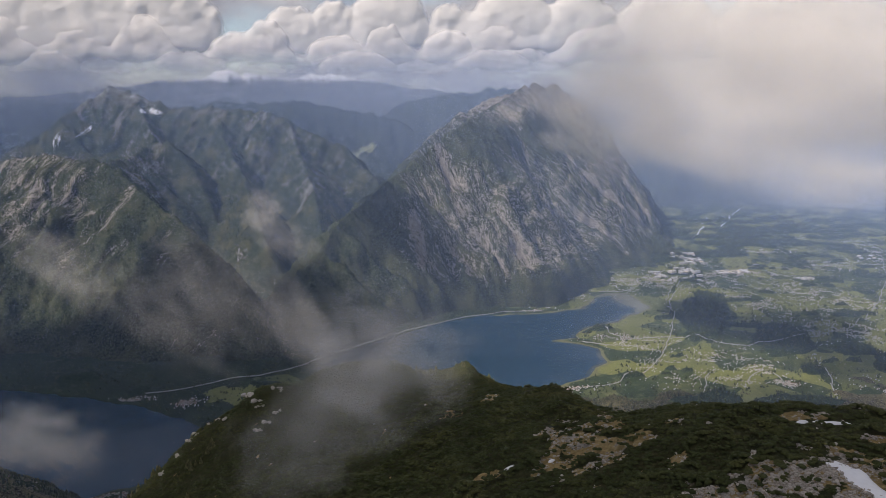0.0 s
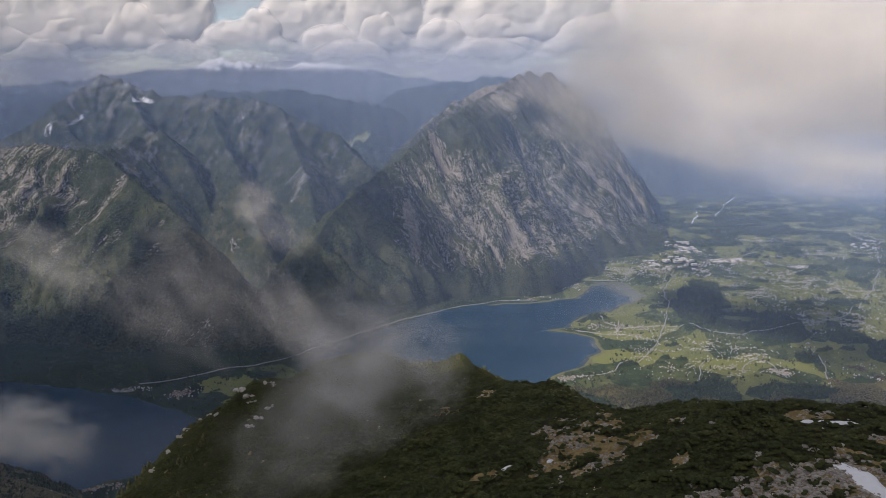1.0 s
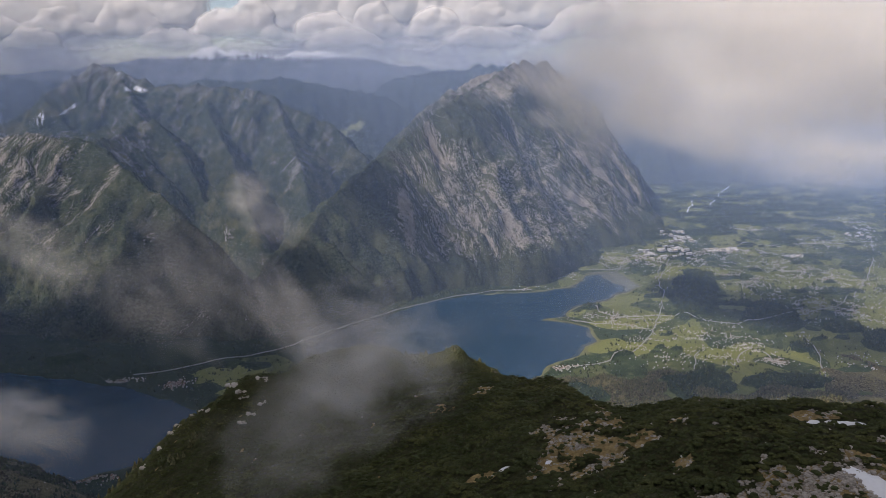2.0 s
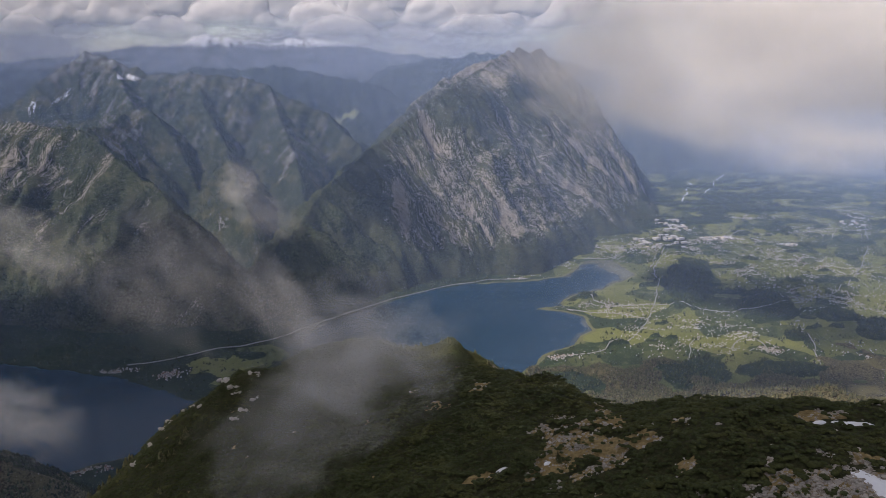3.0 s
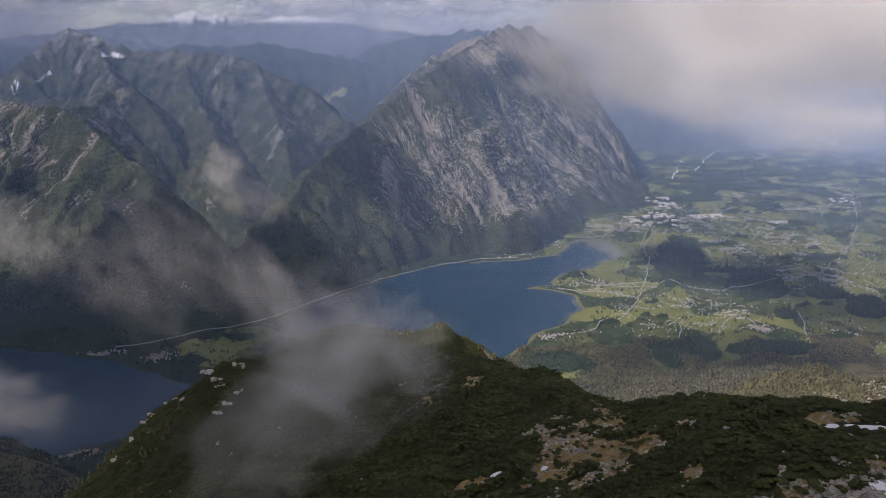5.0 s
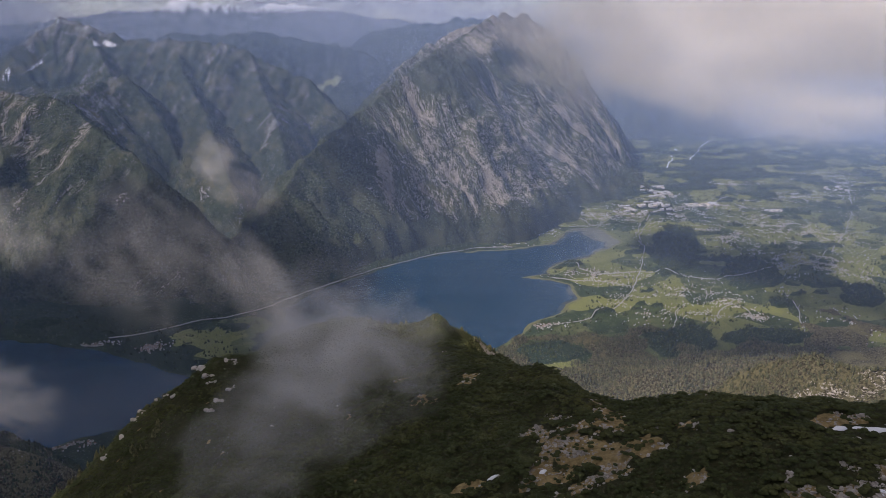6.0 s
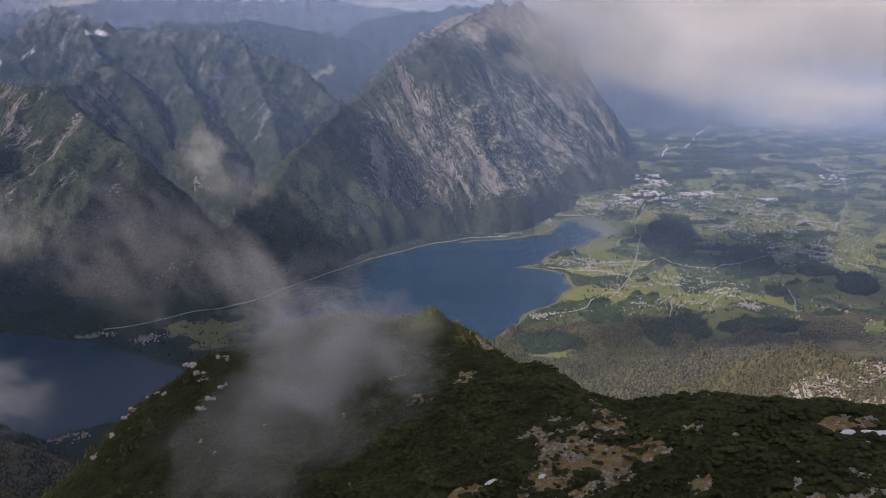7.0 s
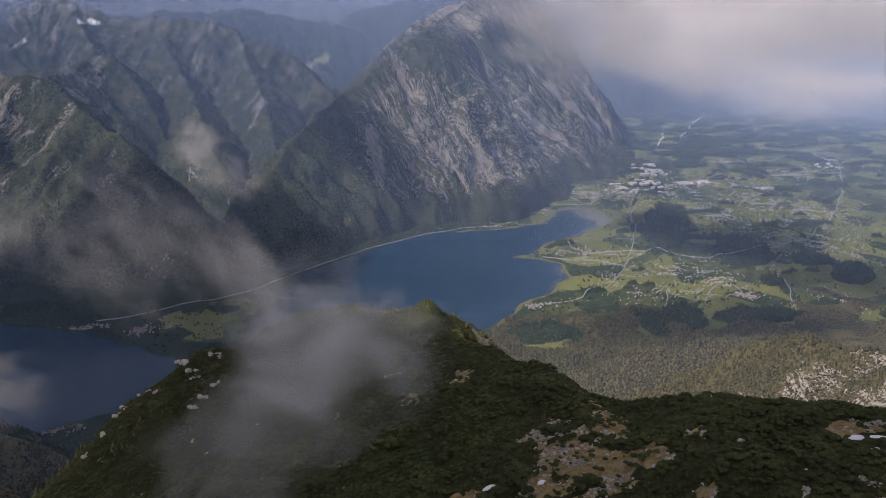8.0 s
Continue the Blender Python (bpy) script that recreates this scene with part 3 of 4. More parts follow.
MAT_NEAR = near_mat()
tagged(sheet("shoulder", np.arange(-260, 260, 1.8), np.arange(-140, 700, 1.8), near_fn, [MAT_NEAR]),
       "alpine mountain shoulder of rubble and turf", "mountainside", kind="structure")


# ---- dwarf pine, as one carpet ----
def blob(seed, rings=2, seg=7):
    rs = np.random.RandomState(seed)
    v = [(0, 0, 1.0)]
    for i in range(1, rings + 1):
        a = i / rings * 0.5 * math.pi
        for j in range(seg):
            b = 2 * math.pi * (j + 0.5 * (i % 2)) / seg
            r = 1 + rs.uniform(-0.22, 0.22)
            v.append((math.sin(a) * math.cos(b) * r, math.sin(a) * math.sin(b) * r, math.cos(a) * r * (1 if i < rings else 0) - (0.35 if i == rings else 0)))
    f = [(0, 1 + j, 1 + (j + 1) % seg) for j in range(seg)]
    for i in range(rings - 1):
        for j in range(seg):
            a, b = 1 + i * seg + j, 1 + i * seg + (j + 1) % seg
            f += [(a, a + seg, b + seg), (a, b + seg, b)]
    return v, f


def pine_mat():
    m, nt = material("dwarf_pine_needles")
    p = nd(nt, "ShaderNodeNewGeometry")
    n1, n2 = ntex(nt, p.outputs["Position"], 0.08, 4, 0.6), ntex(nt, p.outputs["Position"], 2.2, 4, 0.7)
    col = mixc(nt, p.outputs["Random Per Island"], (0.040, 0.050, 0.018, 1), (0.053, 0.063, 0.023, 1))
    col = mixc(nt, step(nt, n1, 0.42, 0.72), col, (0.080, 0.082, 0.028, 1))
    col = mixc(nt, step(nt, ntex(nt, p.outputs["Position"], 0.22, 3, 0.6), 0.67, 0.82), col, (0.055, 0.036, 0.02, 1))
    col = mixc(nt, step(nt, n2, 0.45, 0.75), col, (0.02, 0.026, 0.01, 1))
    surface(nt, col, 0.9, 0.12, n2, 0.4, 0.6)
    return m


MAT_PINE = pine_mat()
rs = np.random.RandomState(11)


SNOW = [(79.8, 145, 3.0, 9.5), (82.0, 176, 1.7, 0.9), (88.5, 175, 4.2, 1.5), (16.8, 195, 1.3, 0.8), (27, 189.5, 0.9, 0.6)]


def dwarf_pines():
    n = 190000
    x, y = rs.uniform(-190, 150, n), rs.uniform(70, 590, n)
    keep = (np.abs(x) < 0.6 * y + 15) & (y > 105 + 0.2 * np.abs(x - 40)) & (rs.uniform(0, 1, n) < np.where(y < 265, 1.0, 0.5))
    x, y = x[keep], y[keep]
    z, d = near_height(x, y)
    keep = ((bare(x, y) < 0.02 + 0.1 * rs.uniform(-1, 1, len(x))) | (rs.uniform(0, 1, len(x)) < 0.2)) & (d < 30)
    for cx, cy, a, b in SNOW:
        keep &= np.hypot((x - cx) / (a + 0.8), (y - cy) / (b + 1.2)) > 1.1
    x, y, z = x[keep], y[keep], z[keep]
    z = z + 2.0 * np.abs(gnoise(x / 6.5, y / 8.5, 78)) + 0.5 * np.abs(gnoise(x / 2.2, y / 2.6, 79)) - 0.25
    r = rs.uniform(0.38, 0.92, len(x)) * (1 + 0.5 * gnoise(x / 9, y / 9, 77))
    v, f = scatter(*blob(3), np.stack([x, y, z], -1), r, rs.uniform(0, 6.28, len(x)), r * rs.uniform(0.17, 0.38, len(x)))
    return new("dwarf_pines", mesh_of("dwarf_pines", v, f, [MAT_PINE]))


tagged(dwarf_pines(), "dense dark green carpet of dwarf mountain pine", "shrub", kind="stuff")


# ---- tinted curtains in place of distance haze ----
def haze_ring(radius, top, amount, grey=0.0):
    """A tinted curtain that imitates distance haze and thins out towards its top."""
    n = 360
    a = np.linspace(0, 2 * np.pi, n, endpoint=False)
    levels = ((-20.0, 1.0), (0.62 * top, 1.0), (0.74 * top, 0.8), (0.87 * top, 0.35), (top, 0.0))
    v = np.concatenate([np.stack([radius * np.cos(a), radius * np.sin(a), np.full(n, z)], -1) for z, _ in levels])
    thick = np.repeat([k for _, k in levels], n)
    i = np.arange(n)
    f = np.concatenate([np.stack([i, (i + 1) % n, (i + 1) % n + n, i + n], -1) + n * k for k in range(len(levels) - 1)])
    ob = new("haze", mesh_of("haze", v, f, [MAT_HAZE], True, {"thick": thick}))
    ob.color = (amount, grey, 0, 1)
    return tagged(ob, "see-through tinted curtain added in place of distance haze", "haze", kind="structure")


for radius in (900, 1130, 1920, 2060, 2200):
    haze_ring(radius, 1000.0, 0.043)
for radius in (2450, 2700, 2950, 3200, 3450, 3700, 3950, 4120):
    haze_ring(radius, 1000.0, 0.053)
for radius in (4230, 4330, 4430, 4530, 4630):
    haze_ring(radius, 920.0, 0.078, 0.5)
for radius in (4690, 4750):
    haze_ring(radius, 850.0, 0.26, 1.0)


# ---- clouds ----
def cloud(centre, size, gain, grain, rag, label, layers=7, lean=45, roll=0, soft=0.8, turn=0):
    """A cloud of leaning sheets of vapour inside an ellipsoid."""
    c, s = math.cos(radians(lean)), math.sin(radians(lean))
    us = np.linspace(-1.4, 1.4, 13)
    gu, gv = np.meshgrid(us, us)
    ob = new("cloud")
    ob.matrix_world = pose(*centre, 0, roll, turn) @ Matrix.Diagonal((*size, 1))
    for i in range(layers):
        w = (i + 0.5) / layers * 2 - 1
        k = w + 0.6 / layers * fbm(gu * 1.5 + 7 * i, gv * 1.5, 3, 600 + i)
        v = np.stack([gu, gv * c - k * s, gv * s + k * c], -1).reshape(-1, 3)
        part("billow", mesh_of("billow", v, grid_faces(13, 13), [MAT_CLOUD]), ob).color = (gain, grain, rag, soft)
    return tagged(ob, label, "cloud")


cloud((617, 1440, 674), (440, 165, 238), 0.26, 1.7, 1.5, "large white cumulus cloud hanging over the valley", 14, 62, 0, 0.6, -24)
cloud((262, 1230, 612), (142, 42, 104), 0.27, 1.8, 1.9, "torn edge of a white cloud by the rocky summit", 11, 62, 20, 0.8, -12)
cloud((305, 1230, 733), (176, 46, 72), 0.08, 1.9, 1.5, "thin grey upper edge of the large cloud", 7, 62, 0, 0.8, -14)
cloud((563, 1190, 524), (229, 46, 50), 0.09, 2.2, 2.1, "ragged hanging underside of the large cloud", 7, 62, 3, 0.65, -25)
cloud((198, 1500, 549), (34, 24, 20), 0.10, 2.0, 2.2, "thin scrap of mist before the rock face", 6, 62, 20)
cloud((120, 1500, 600), (52, 24, 26), 0.06, 2.0, 2.4, "thin scrap of mist before the rock face", 6, 62, -25)
WISP = "grey wisp of mist drifting past the mountain shoulder"
cloud((-232, 496, 538), (46, 34, 18), 0.085, 2.1, 2.5, WISP, 6, 60, 35)
cloud((-112, 502, 572), (15, 14, 17), 0.095, 1.5, 2.1, WISP, 6, 60, 10)
cloud((-100, 502, 556), (28, 14, 14), 0.0735, 2, 2.4, WISP, 6, 60, 30)
cloud((-170, 488, 509), (56, 34, 24), 0.04, 2.4, 2.8, WISP, 6, 60, 40)
cloud((-82, 457, 512), (48, 26, 16), 0.125, 2, 2.7, WISP, 6, 60, 58)
cloud((-140, 510, 520), (62, 30, 28), 0.05, 2.4, 2.8, WISP, 6, 60, 40)
cloud((-18, 232, 571), (31, 18, 23), 0.26, 2.1, 2.7, "grey mist lying over the dwarf pine slope", 6, 60)
cloud((-33, 218, 556), (40, 20, 19), 0.10, 2.0, 3.0, "grey mist lying over the dwarf pine slope", 6, 60, -35)
cloud((-400, 771, 300), (75, 40, 40), 0.26, 1.8, 2.6, "pale scrap of low cloud above the lake", 6, 60, 15)
# Unseen clouds overhead, added only to cast shade on chosen stretches of ground.
SHADE_CLOUD = "unseen cloud added overhead to shade the ground below"
cloud((-610, -135, 1300), (250, 290, 110), 0.72, 1.6, 1.0, SHADE_CLOUD, 5, 10, 0, 0.45)
cloud((-1600, 640, 1400), (700, 640, 110), 0.95, 1.8, 1.2, SHADE_CLOUD, 5, 10, 0, 0.4)
cloud((-1640, 1300, 1500), (330, 360, 110), 0.9, 2.0, 1.5, SHADE_CLOUD, 5, 10, 0, 0.4)
cloud((-1160, 1880, 1500), (125, 190, 80), 0.75, 1.8, 1.2, SHADE_CLOUD, 5, 10, 0, 0.4)
cloud((-2020, 1110, 1500), (430, 320, 90), 0.92, 1.7, 1.2, SHADE_CLOUD, 5, 10, 0, 0.4)
cloud((-572, 921, 1450), (420, 190, 90), 0.3, 2.2, 1.6, SHADE_CLOUD, 5, 10, 0, 0.5)
cloud((-310, 1420, 1500), (240, 250, 90), 0.66, 2.0, 1.6, SHADE_CLOUD, 5, 10, 0, 0.5)
# These last two are set just to darken the two valley woods.
cloud((-490, 1610, 1500), (110, 210, 70), 0.95, 1.6, 1.0, SHADE_CLOUD, 5, 10, 0, 0.35)
cloud((-335, 1388, 1500), (120, 120, 70), 0.95, 1.6, 1.0, SHADE_CLOUD, 5, 10, 0, 0.35)


# ---- cumulus bank beyond the mountains ----
def bank_mat():
    """Dense cloud with soft, torn edges where its cover runs out."""
    m, nt = material("heaped_cumulus")
    p = nd(nt, "ShaderNodeNewGeometry").outputs["Position"]
    n1, n2 = ntex(nt, p, 0.012, 5, 0.6), ntex(nt, p, 0.035, 4, 0.6)
    c = mth(nt, "ADD", attr(nt, "cover"), mth(nt, "MULTIPLY", mth(nt, "SUBTRACT", n1, 0.5), 1.5))
    a = mth(nt, "MULTIPLY", step(nt, c, -0.05, 0.85), attr(nt, "body"))
    bump = nd(nt, "ShaderNodeBump", {"Height": mth(nt, "ADD", n1, mth(nt, "MULTIPLY", n2, 0.3)), "Strength": 0.25, "Distance": 16.0}).outputs[0]
    white = (0.95, 0.92, 0.89, 1)
    d = nd(nt, "ShaderNodeBsdfDiffuse", {"Color": white, "Normal": bump})
    tl = nd(nt, "ShaderNodeBsdfTranslucent", {"Color": white})
    both = nd(nt, "ShaderNodeMixShader", {0: 0.35, 1: d.outputs[0], 2: tl.outputs[0]})
    mix = nd(nt, "ShaderNodeMixShader", {0: a, 1: nd(nt, "ShaderNodeBsdfTransparent").outputs[0], 2: both.outputs[0]})
    link(nt, mix.outputs[0], nd(nt, "ShaderNodeOutputMaterial").inputs[0])
    return m


MAT_BANK = bank_mat()


def cloud_bank(y, x0, x1, base, band, heads, depth, seed, body, label):
    """A bank of heaped cloud: a long low band with round heads of puffs upon puffs that swell towards the valley."""
    rr = np.random.RandomState(seed)
    xs, zs = np.arange(x0, x1, 7.0), np.arange(base - 90, 1420, 7.0)
    gx, gz = np.meshgrid(xs, zs)
    swell = np.full(gx.shape, -0.3)
    for hx, top, wide in heads:
        n = int(24 + (top - base) * wide / 900)
        for k in range(n):
            h = rr.uniform(0, 1) ** 0.8
            r = wide * (0.07 + 0.30 * rr.uniform(0, 1) ** 2.4) * (1.1 - 0.35 * h) * min(1.0, (top - base) / wide + 0.2)
            cx = hx + wide * rr.uniform(-0.55, 0.55) * (1 - 0.65 * h * h)
            cz = base + (top - base - r) * h
            a, b = np.searchsorted(xs, (cx - 1.4 * r, cx + 1.4 * r))
            c, d = np.searchsorted(zs, (cz - 1.4 * r, cz + 1.4 * r))
            if b <= a or d <= c:
                continue
            q = ((gx[c:d, a:b] - cx) ** 2 + (gz[c:d, a:b] - cz) ** 2) / r ** 2
            cap = (1 - q) * r / 80 + 0.55 * (1 - r / (0.4 * wide)) * rr.uniform(0.2, 1)
            old = swell[c:d, a:b]
            swell[c:d, a:b] = np.where(q < 1.9, np.log(np.exp(6 * old) + np.exp(6 * np.minimum(cap, 3))) / 6, old)
    low = (band + 45 * fbm(gx / 330, gx * 0 + 2.2, 3, seed + 5) - gz) / 110
    swell = np.log(np.exp(5 * swell) + np.exp(5 * np.clip(low, -1, 0.8))) / 5
    swell = swell + 0.13 * fbm(gx / 120, gz / 90, 5, seed + 7)
    foot = (gz - base - 26 * fbm(gx / 300, gx * 0 + 7.7, 3, seed + 9)) / 70
    cover = np.minimum(swell * 1.1 - 0.05, foot)
    gy = y - depth * np.clip(swell, -0.2, 2.2) * sstep(foot, -0.8, 1.0)
    me = mesh_of("cloud", np.stack([gx, gy, gz], -1).reshape(-1, 3), grid_faces(len(zs), len(xs)), [MAT_BANK], True,
                 {"cover": np.clip(cover, -1, 1.6), "body": np.full(gx.shape, body)})
    return tagged(new("cloud", me), label, "cloud", "cumulus bank on the horizon")


cloud_bank(4992, -3500, 2600, 800, 960, [(-2900, 1330, 560), (-2420, 1300, 520), (-2000, 1260, 480), (-1650, 1290, 430), (-1420, 1150, 260), (-880, 1105, 330), (-640, 1130, 300), (-330, 1200, 420),
           (60, 1120, 300), (420, 1200, 460), (800, 1180, 420), (1300, 1200, 500), (1900, 1200, 500)], 36, 701, 1.0, "towering white cumulus clouds along the horizon")
cloud_bank(4950, -3500, 2400, 745, 850, [(-2650, 1090, 420), (-2150, 1010, 380), (-1750, 1060, 330), (-1200, 960, 360), (-1040, 1020, 240), (-620, 940, 320), (-330, 1000, 260), (30, 960, 330), (330, 1010, 300), (900, 1000, 420)],
           32, 722, 0.85, "lower grey-white cumulus over the snowy range")
cloud_bank(4905, -3500, 1900, 700, 775, [(-2900, 900, 380), (-2300, 850, 300), (-1500, 840, 380), (-500, 840, 400), (300, 850, 400)], 26, 743, 0.6, "grey ragged base of the distant clouds")


# ---- trees ----
def cone(seg=5):
    v = [(math.cos(6.2832 * j / seg), math.sin(6.2832 * j / seg), 0.12) for j in range(seg)] + [(0, 0, 1.0)]
    return v, [(j, (j + 1) % seg, seg) for j in range(seg)]


def tree_mat(name, dark, light):
    m, nt = material(name)
    g = nd(nt, "ShaderNodeNewGeometry")
    n = ntex(nt, g.outputs["Position"], 0.9, 3, 0.7)
    col = mixc(nt, g.outputs["Random Per Island"], rgb(dark), rgb(light))
    col = mixc(nt, step(nt, n, 0.4, 0.7), col, rgb(dark, 0.7))
    surface(nt, col, 0.9, 0.1, n, 0.6, 0.8)
    return m


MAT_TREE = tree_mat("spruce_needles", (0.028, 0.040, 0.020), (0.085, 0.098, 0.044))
# Lit copy of the spruce: sunshine put into the needle colours.
MAT_TREE_SUN_PAINTED = tree_mat("spruce_and_larch_sun_painted", (0.058, 0.062, 0.032), (0.148, 0.140, 0.070))


def woodland(label, fn, box, n, size, mat, want, slender=2.6):
    """Conifers over a height function, where want(x, y, z, masks) says so."""
    x, y = rs.uniform(box[0], box[1], n), rs.uniform(box[2], box[3], n)
    z, masks = fn(x, y)
    keep = want(x, y, z, masks)
    x, y, z = x[keep], y[keep], z[keep]
    r = size * rs.uniform(0.6, 1.25, len(x))
    v, f = scatter(*cone(), np.stack([x, y, z - 0.2], -1), r, rs.uniform(0, 6.28, len(x)), r * slender * rs.uniform(0.8, 1.2, len(x)))
    return tagged(new("conifer_forest", mesh_of("conifer_forest", v, f, [mat], False)), label, "forest", kind="stuff")


woodland("dark spruce forest on the flanks of the grey mountain", mountain_a, (-600, 1150, 1900, 3300), 26000, 2.2, MAT_TREE,
         lambda x, y, z, m: (z > 8) & (m["rock"] < 0.34))
woodland("dark spruce forest on the wooded foothill", mountain_front, (-1500, -250, 1620, 2500), 22000, 2.2, MAT_TREE,
         lambda x, y, z, m: (z > 6) & (m["rock"] < 0.34))
woodland("dark spruce forest below the rocky summit", mountain_b, (-1500, -250, 2600, 3600), 16000, 2.4, MAT_TREE,
         lambda x, y, z, m: (z > 40) & (z < 500) & (m["rock"] < 0.34))
woodland("dense spruce forest on the mountainside", slope_fn, (0, 800, 600, 1650), 38000, 2.0, MAT_TREE_SUN_PAINTED,
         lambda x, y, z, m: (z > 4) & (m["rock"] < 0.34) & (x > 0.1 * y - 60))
woodland("dark spruce forest on the hill above the near shore", slope_fn, (-900, -390, 930, 1260), 9000, 2.0, MAT_TREE,
         lambda x, y, z, m: (z > 4) & (fbm(x / 40, y / 40, 3, 75) > -0.25))
woodland("dark woods and hedges among the valley meadows", valley_fn, (-100, 1900, 1450, 3900), 60000, 2.3, MAT_TREE,
         lambda x, y, z, m: (z > 1.2) & ((m["wood"] > 0.5) | ((fbm(x / 26, y / 26, 4, 71) > 0.38) & (rs.uniform(0, 1, len(x)) < 0.9))))
woodland("narrow strip of trees along the lake shore", valley_fn, (-1000, 350, 1400, 2450), 12000, 2.0, MAT_TREE,
         lambda x, y, z, m: (z > 1.0) & (z < 6) & (fbm(x / 30, y / 30, 3, 73) > -0.05))


def spruce_crown(seed):
    """Drooping tiers of branches with ragged tips, narrowing to the top."""
    rr = np.random.RandomState(seed)
    v, f, seg, tiers = [], [], 9, 7
    for i in range(tiers):
        base, r = 0.12 + 0.8 * i / tiers, 0.24 * (1 - i / tiers) ** 0.85 + 0.02
        k = len(v)
        for j in range(seg):
            a = 6.2832 * (j + rr.uniform(-0.3, 0.3)) / seg
            q = r * (rr.uniform(0.55, 1.15) if j % 2 else rr.uniform(0.9, 1.25))
            v.append((q * math.cos(a), q * math.sin(a), base - 0.05 * rr.uniform(0.3, 1.4)))
        v.append((rr.uniform(-0.01, 0.01), rr.uniform(-0.01, 0.01), min(base + 0.30, 1.0)))
        f += [(k + j, k + (j + 1) % seg, k + seg) for j in range(seg)]
    return v, f


MAT_BARK, nt_bark = material("spruce_bark")
surface(nt_bark, mixc(nt_bark, ntex(nt_bark, nd(nt_bark, "ShaderNodeNewGeometry").outputs["Position"], 6.0, 4), (0.05, 0.035, 0.025, 1), (0.14, 0.10, 0.075, 1)), 0.95)


def spruce(seed):
    tree = new("spruce_tree")
    a = [6.2832 * j / 6 for j in range(6)]
    tv = [(0.022 * math.cos(q), 0.022 * math.sin(q), -0.1) for q in a] + [(0.006 * math.cos(q), 0.006 * math.sin(q), 0.8) for q in a]
    part("trunk", mesh_of("trunk", np.array(tv), [(j, (j + 1) % 6, 6 + (j + 1) % 6, 6 + j) for j in range(6)], [MAT_BARK]), tree, "grey brown bark")
    cv, cf = spruce_crown(seed)
    part("crown", mesh_of("crown", np.array(cv), cf, [MAT_TREE_SUN_PAINTED], False), tree)
    return tagged(tree, "slender spruce tree on the rim of the mountain shoulder", "tree", "spruces on the rim")


def rim_places(n):
    x, y = rs.uniform(-190, 60, n), rs.uniform(200, 640, n)
    z, d = near_height(x, y)
    left = (x < -92) & (y < 420) & (d > 1.0) & (d < 26)
    knob = (y > 515) & (d > 1.5) & (d < 24)
    keep = left | knob
    return np.stack([x, y, z], -1)[keep]


kinds = [spruce(k) for k in (1, 2, 3)]
for i, (x, y, z) in enumerate(rim_places(7600)[:300]):
    h = rs.uniform(2.6, 5.2)
    m = pose(x, y, z - 0.1, rs.normal(0, 2), rs.normal(0, 2), rs.uniform(0, 360))
    if i < 3:
        kinds[i].matrix_basis = m @ Matrix.Diagonal((h, h, h, 1))
    else:
        copy_thing(kinds[i % 3], m).scale = (h * 1.1, h * 1.1, h)

# ---- roads and river ----
MAT_ROAD, nt_road = material("pale_road")
surface(nt_road, mixc(nt_road, ntex(nt_road, nd(nt_road, "ShaderNodeNewGeometry").outputs["Position"], 0.2, 3), (0.22, 0.215, 0.20, 1), (0.33, 0.32, 0.30, 1)), 0.9)
MAT_GRAVEL, nt_gravel = material("white_river_gravel")
surface(nt_gravel, mixc(nt_gravel, ntex(nt_gravel, nd(nt_gravel, "ShaderNodeNewGeometry").outputs["Position"], 0.1, 4), (0.45, 0.45, 0.44, 1), (0.75, 0.75, 0.74, 1)), 0.9)


def ribbon(name, pts, width, mat, label, category, wiggle=6.0, lift=1.2, over=()):
    """A strip that follows the ground along a rounded line."""
    p = np.array(pts, float)
    for _ in range(3):
        q = np.empty((2 * len(p), 2))
        q[0::2] = p * 0.75 + np.roll(p, -1, 0) * 0.25
        q[1::2] = p * 0.25 + np.roll(p, -1, 0) * 0.75
        p = np.concatenate([p[:1], q[:-2], p[-1:]])
    p = p + wiggle * np.stack([gnoise(p[:, 0] / 55, p[:, 1] / 55, 81), gnoise(p[:, 0] / 55, p[:, 1] / 55, 83)], -1)
    step_ = np.gradient(p, axis=0)
    side = np.stack([-step_[:, 1], step_[:, 0]], -1) / (np.hypot(step_[:, 0], step_[:, 1])[:, None] + 1e-6) * width / 2
    rows = []
    for k, dz in ((1.0, -2.0), (1.0, 0.0), (-1.0, 0.0), (-1.0, -2.0)):
        e = p + side * k
        z = valley_fn(p[:, 0], p[:, 1])[0]
        for fn in over:
            z = np.maximum(z, fn(p[:, 0], p[:, 1])[0])
        rows.append(np.column_stack([e, np.maximum(z, 0.3) + lift + dz]))
    v = np.stack(rows, 1).reshape(-1, 3)
    return tagged(new(name, mesh_of(name, v, grid_faces(len(p), 4), [mat])), label, category, kind="structure")


ROADS = [[(816, 2671), (682, 2416), (665, 2261), (609, 2098), (540, 1912), (458, 1773), (381, 1709), (290, 1685)],
         [(736, 1792), (677, 1719), (670, 1685)], [(713, 1785), (747, 1755), (743, 1652)], [(625, 1792), (585, 1748), (562, 1652)],
         [(888, 1870), (885, 1792), (812, 1596)], [(682, 2416), (728, 2556), (816, 2671), (934, 2770), (1097, 2841), (1245, 2859), (1600, 2900)],
         [(431, 2098), (490, 2024), (583, 2048), (672, 2001), (784, 1956), (900, 1990), (1064, 2098), (1193, 2204)], [(584, 2519), (665, 2711), (774, 2796)],
         [(1700, 3150), (1660, 3032), (1485, 2671), (1311, 2384), (1164, 2177)], [(358, 2024), (410, 1992), (465, 1978), (539, 1934)], [(500, 2541), (571, 2541), (640, 2600)]]
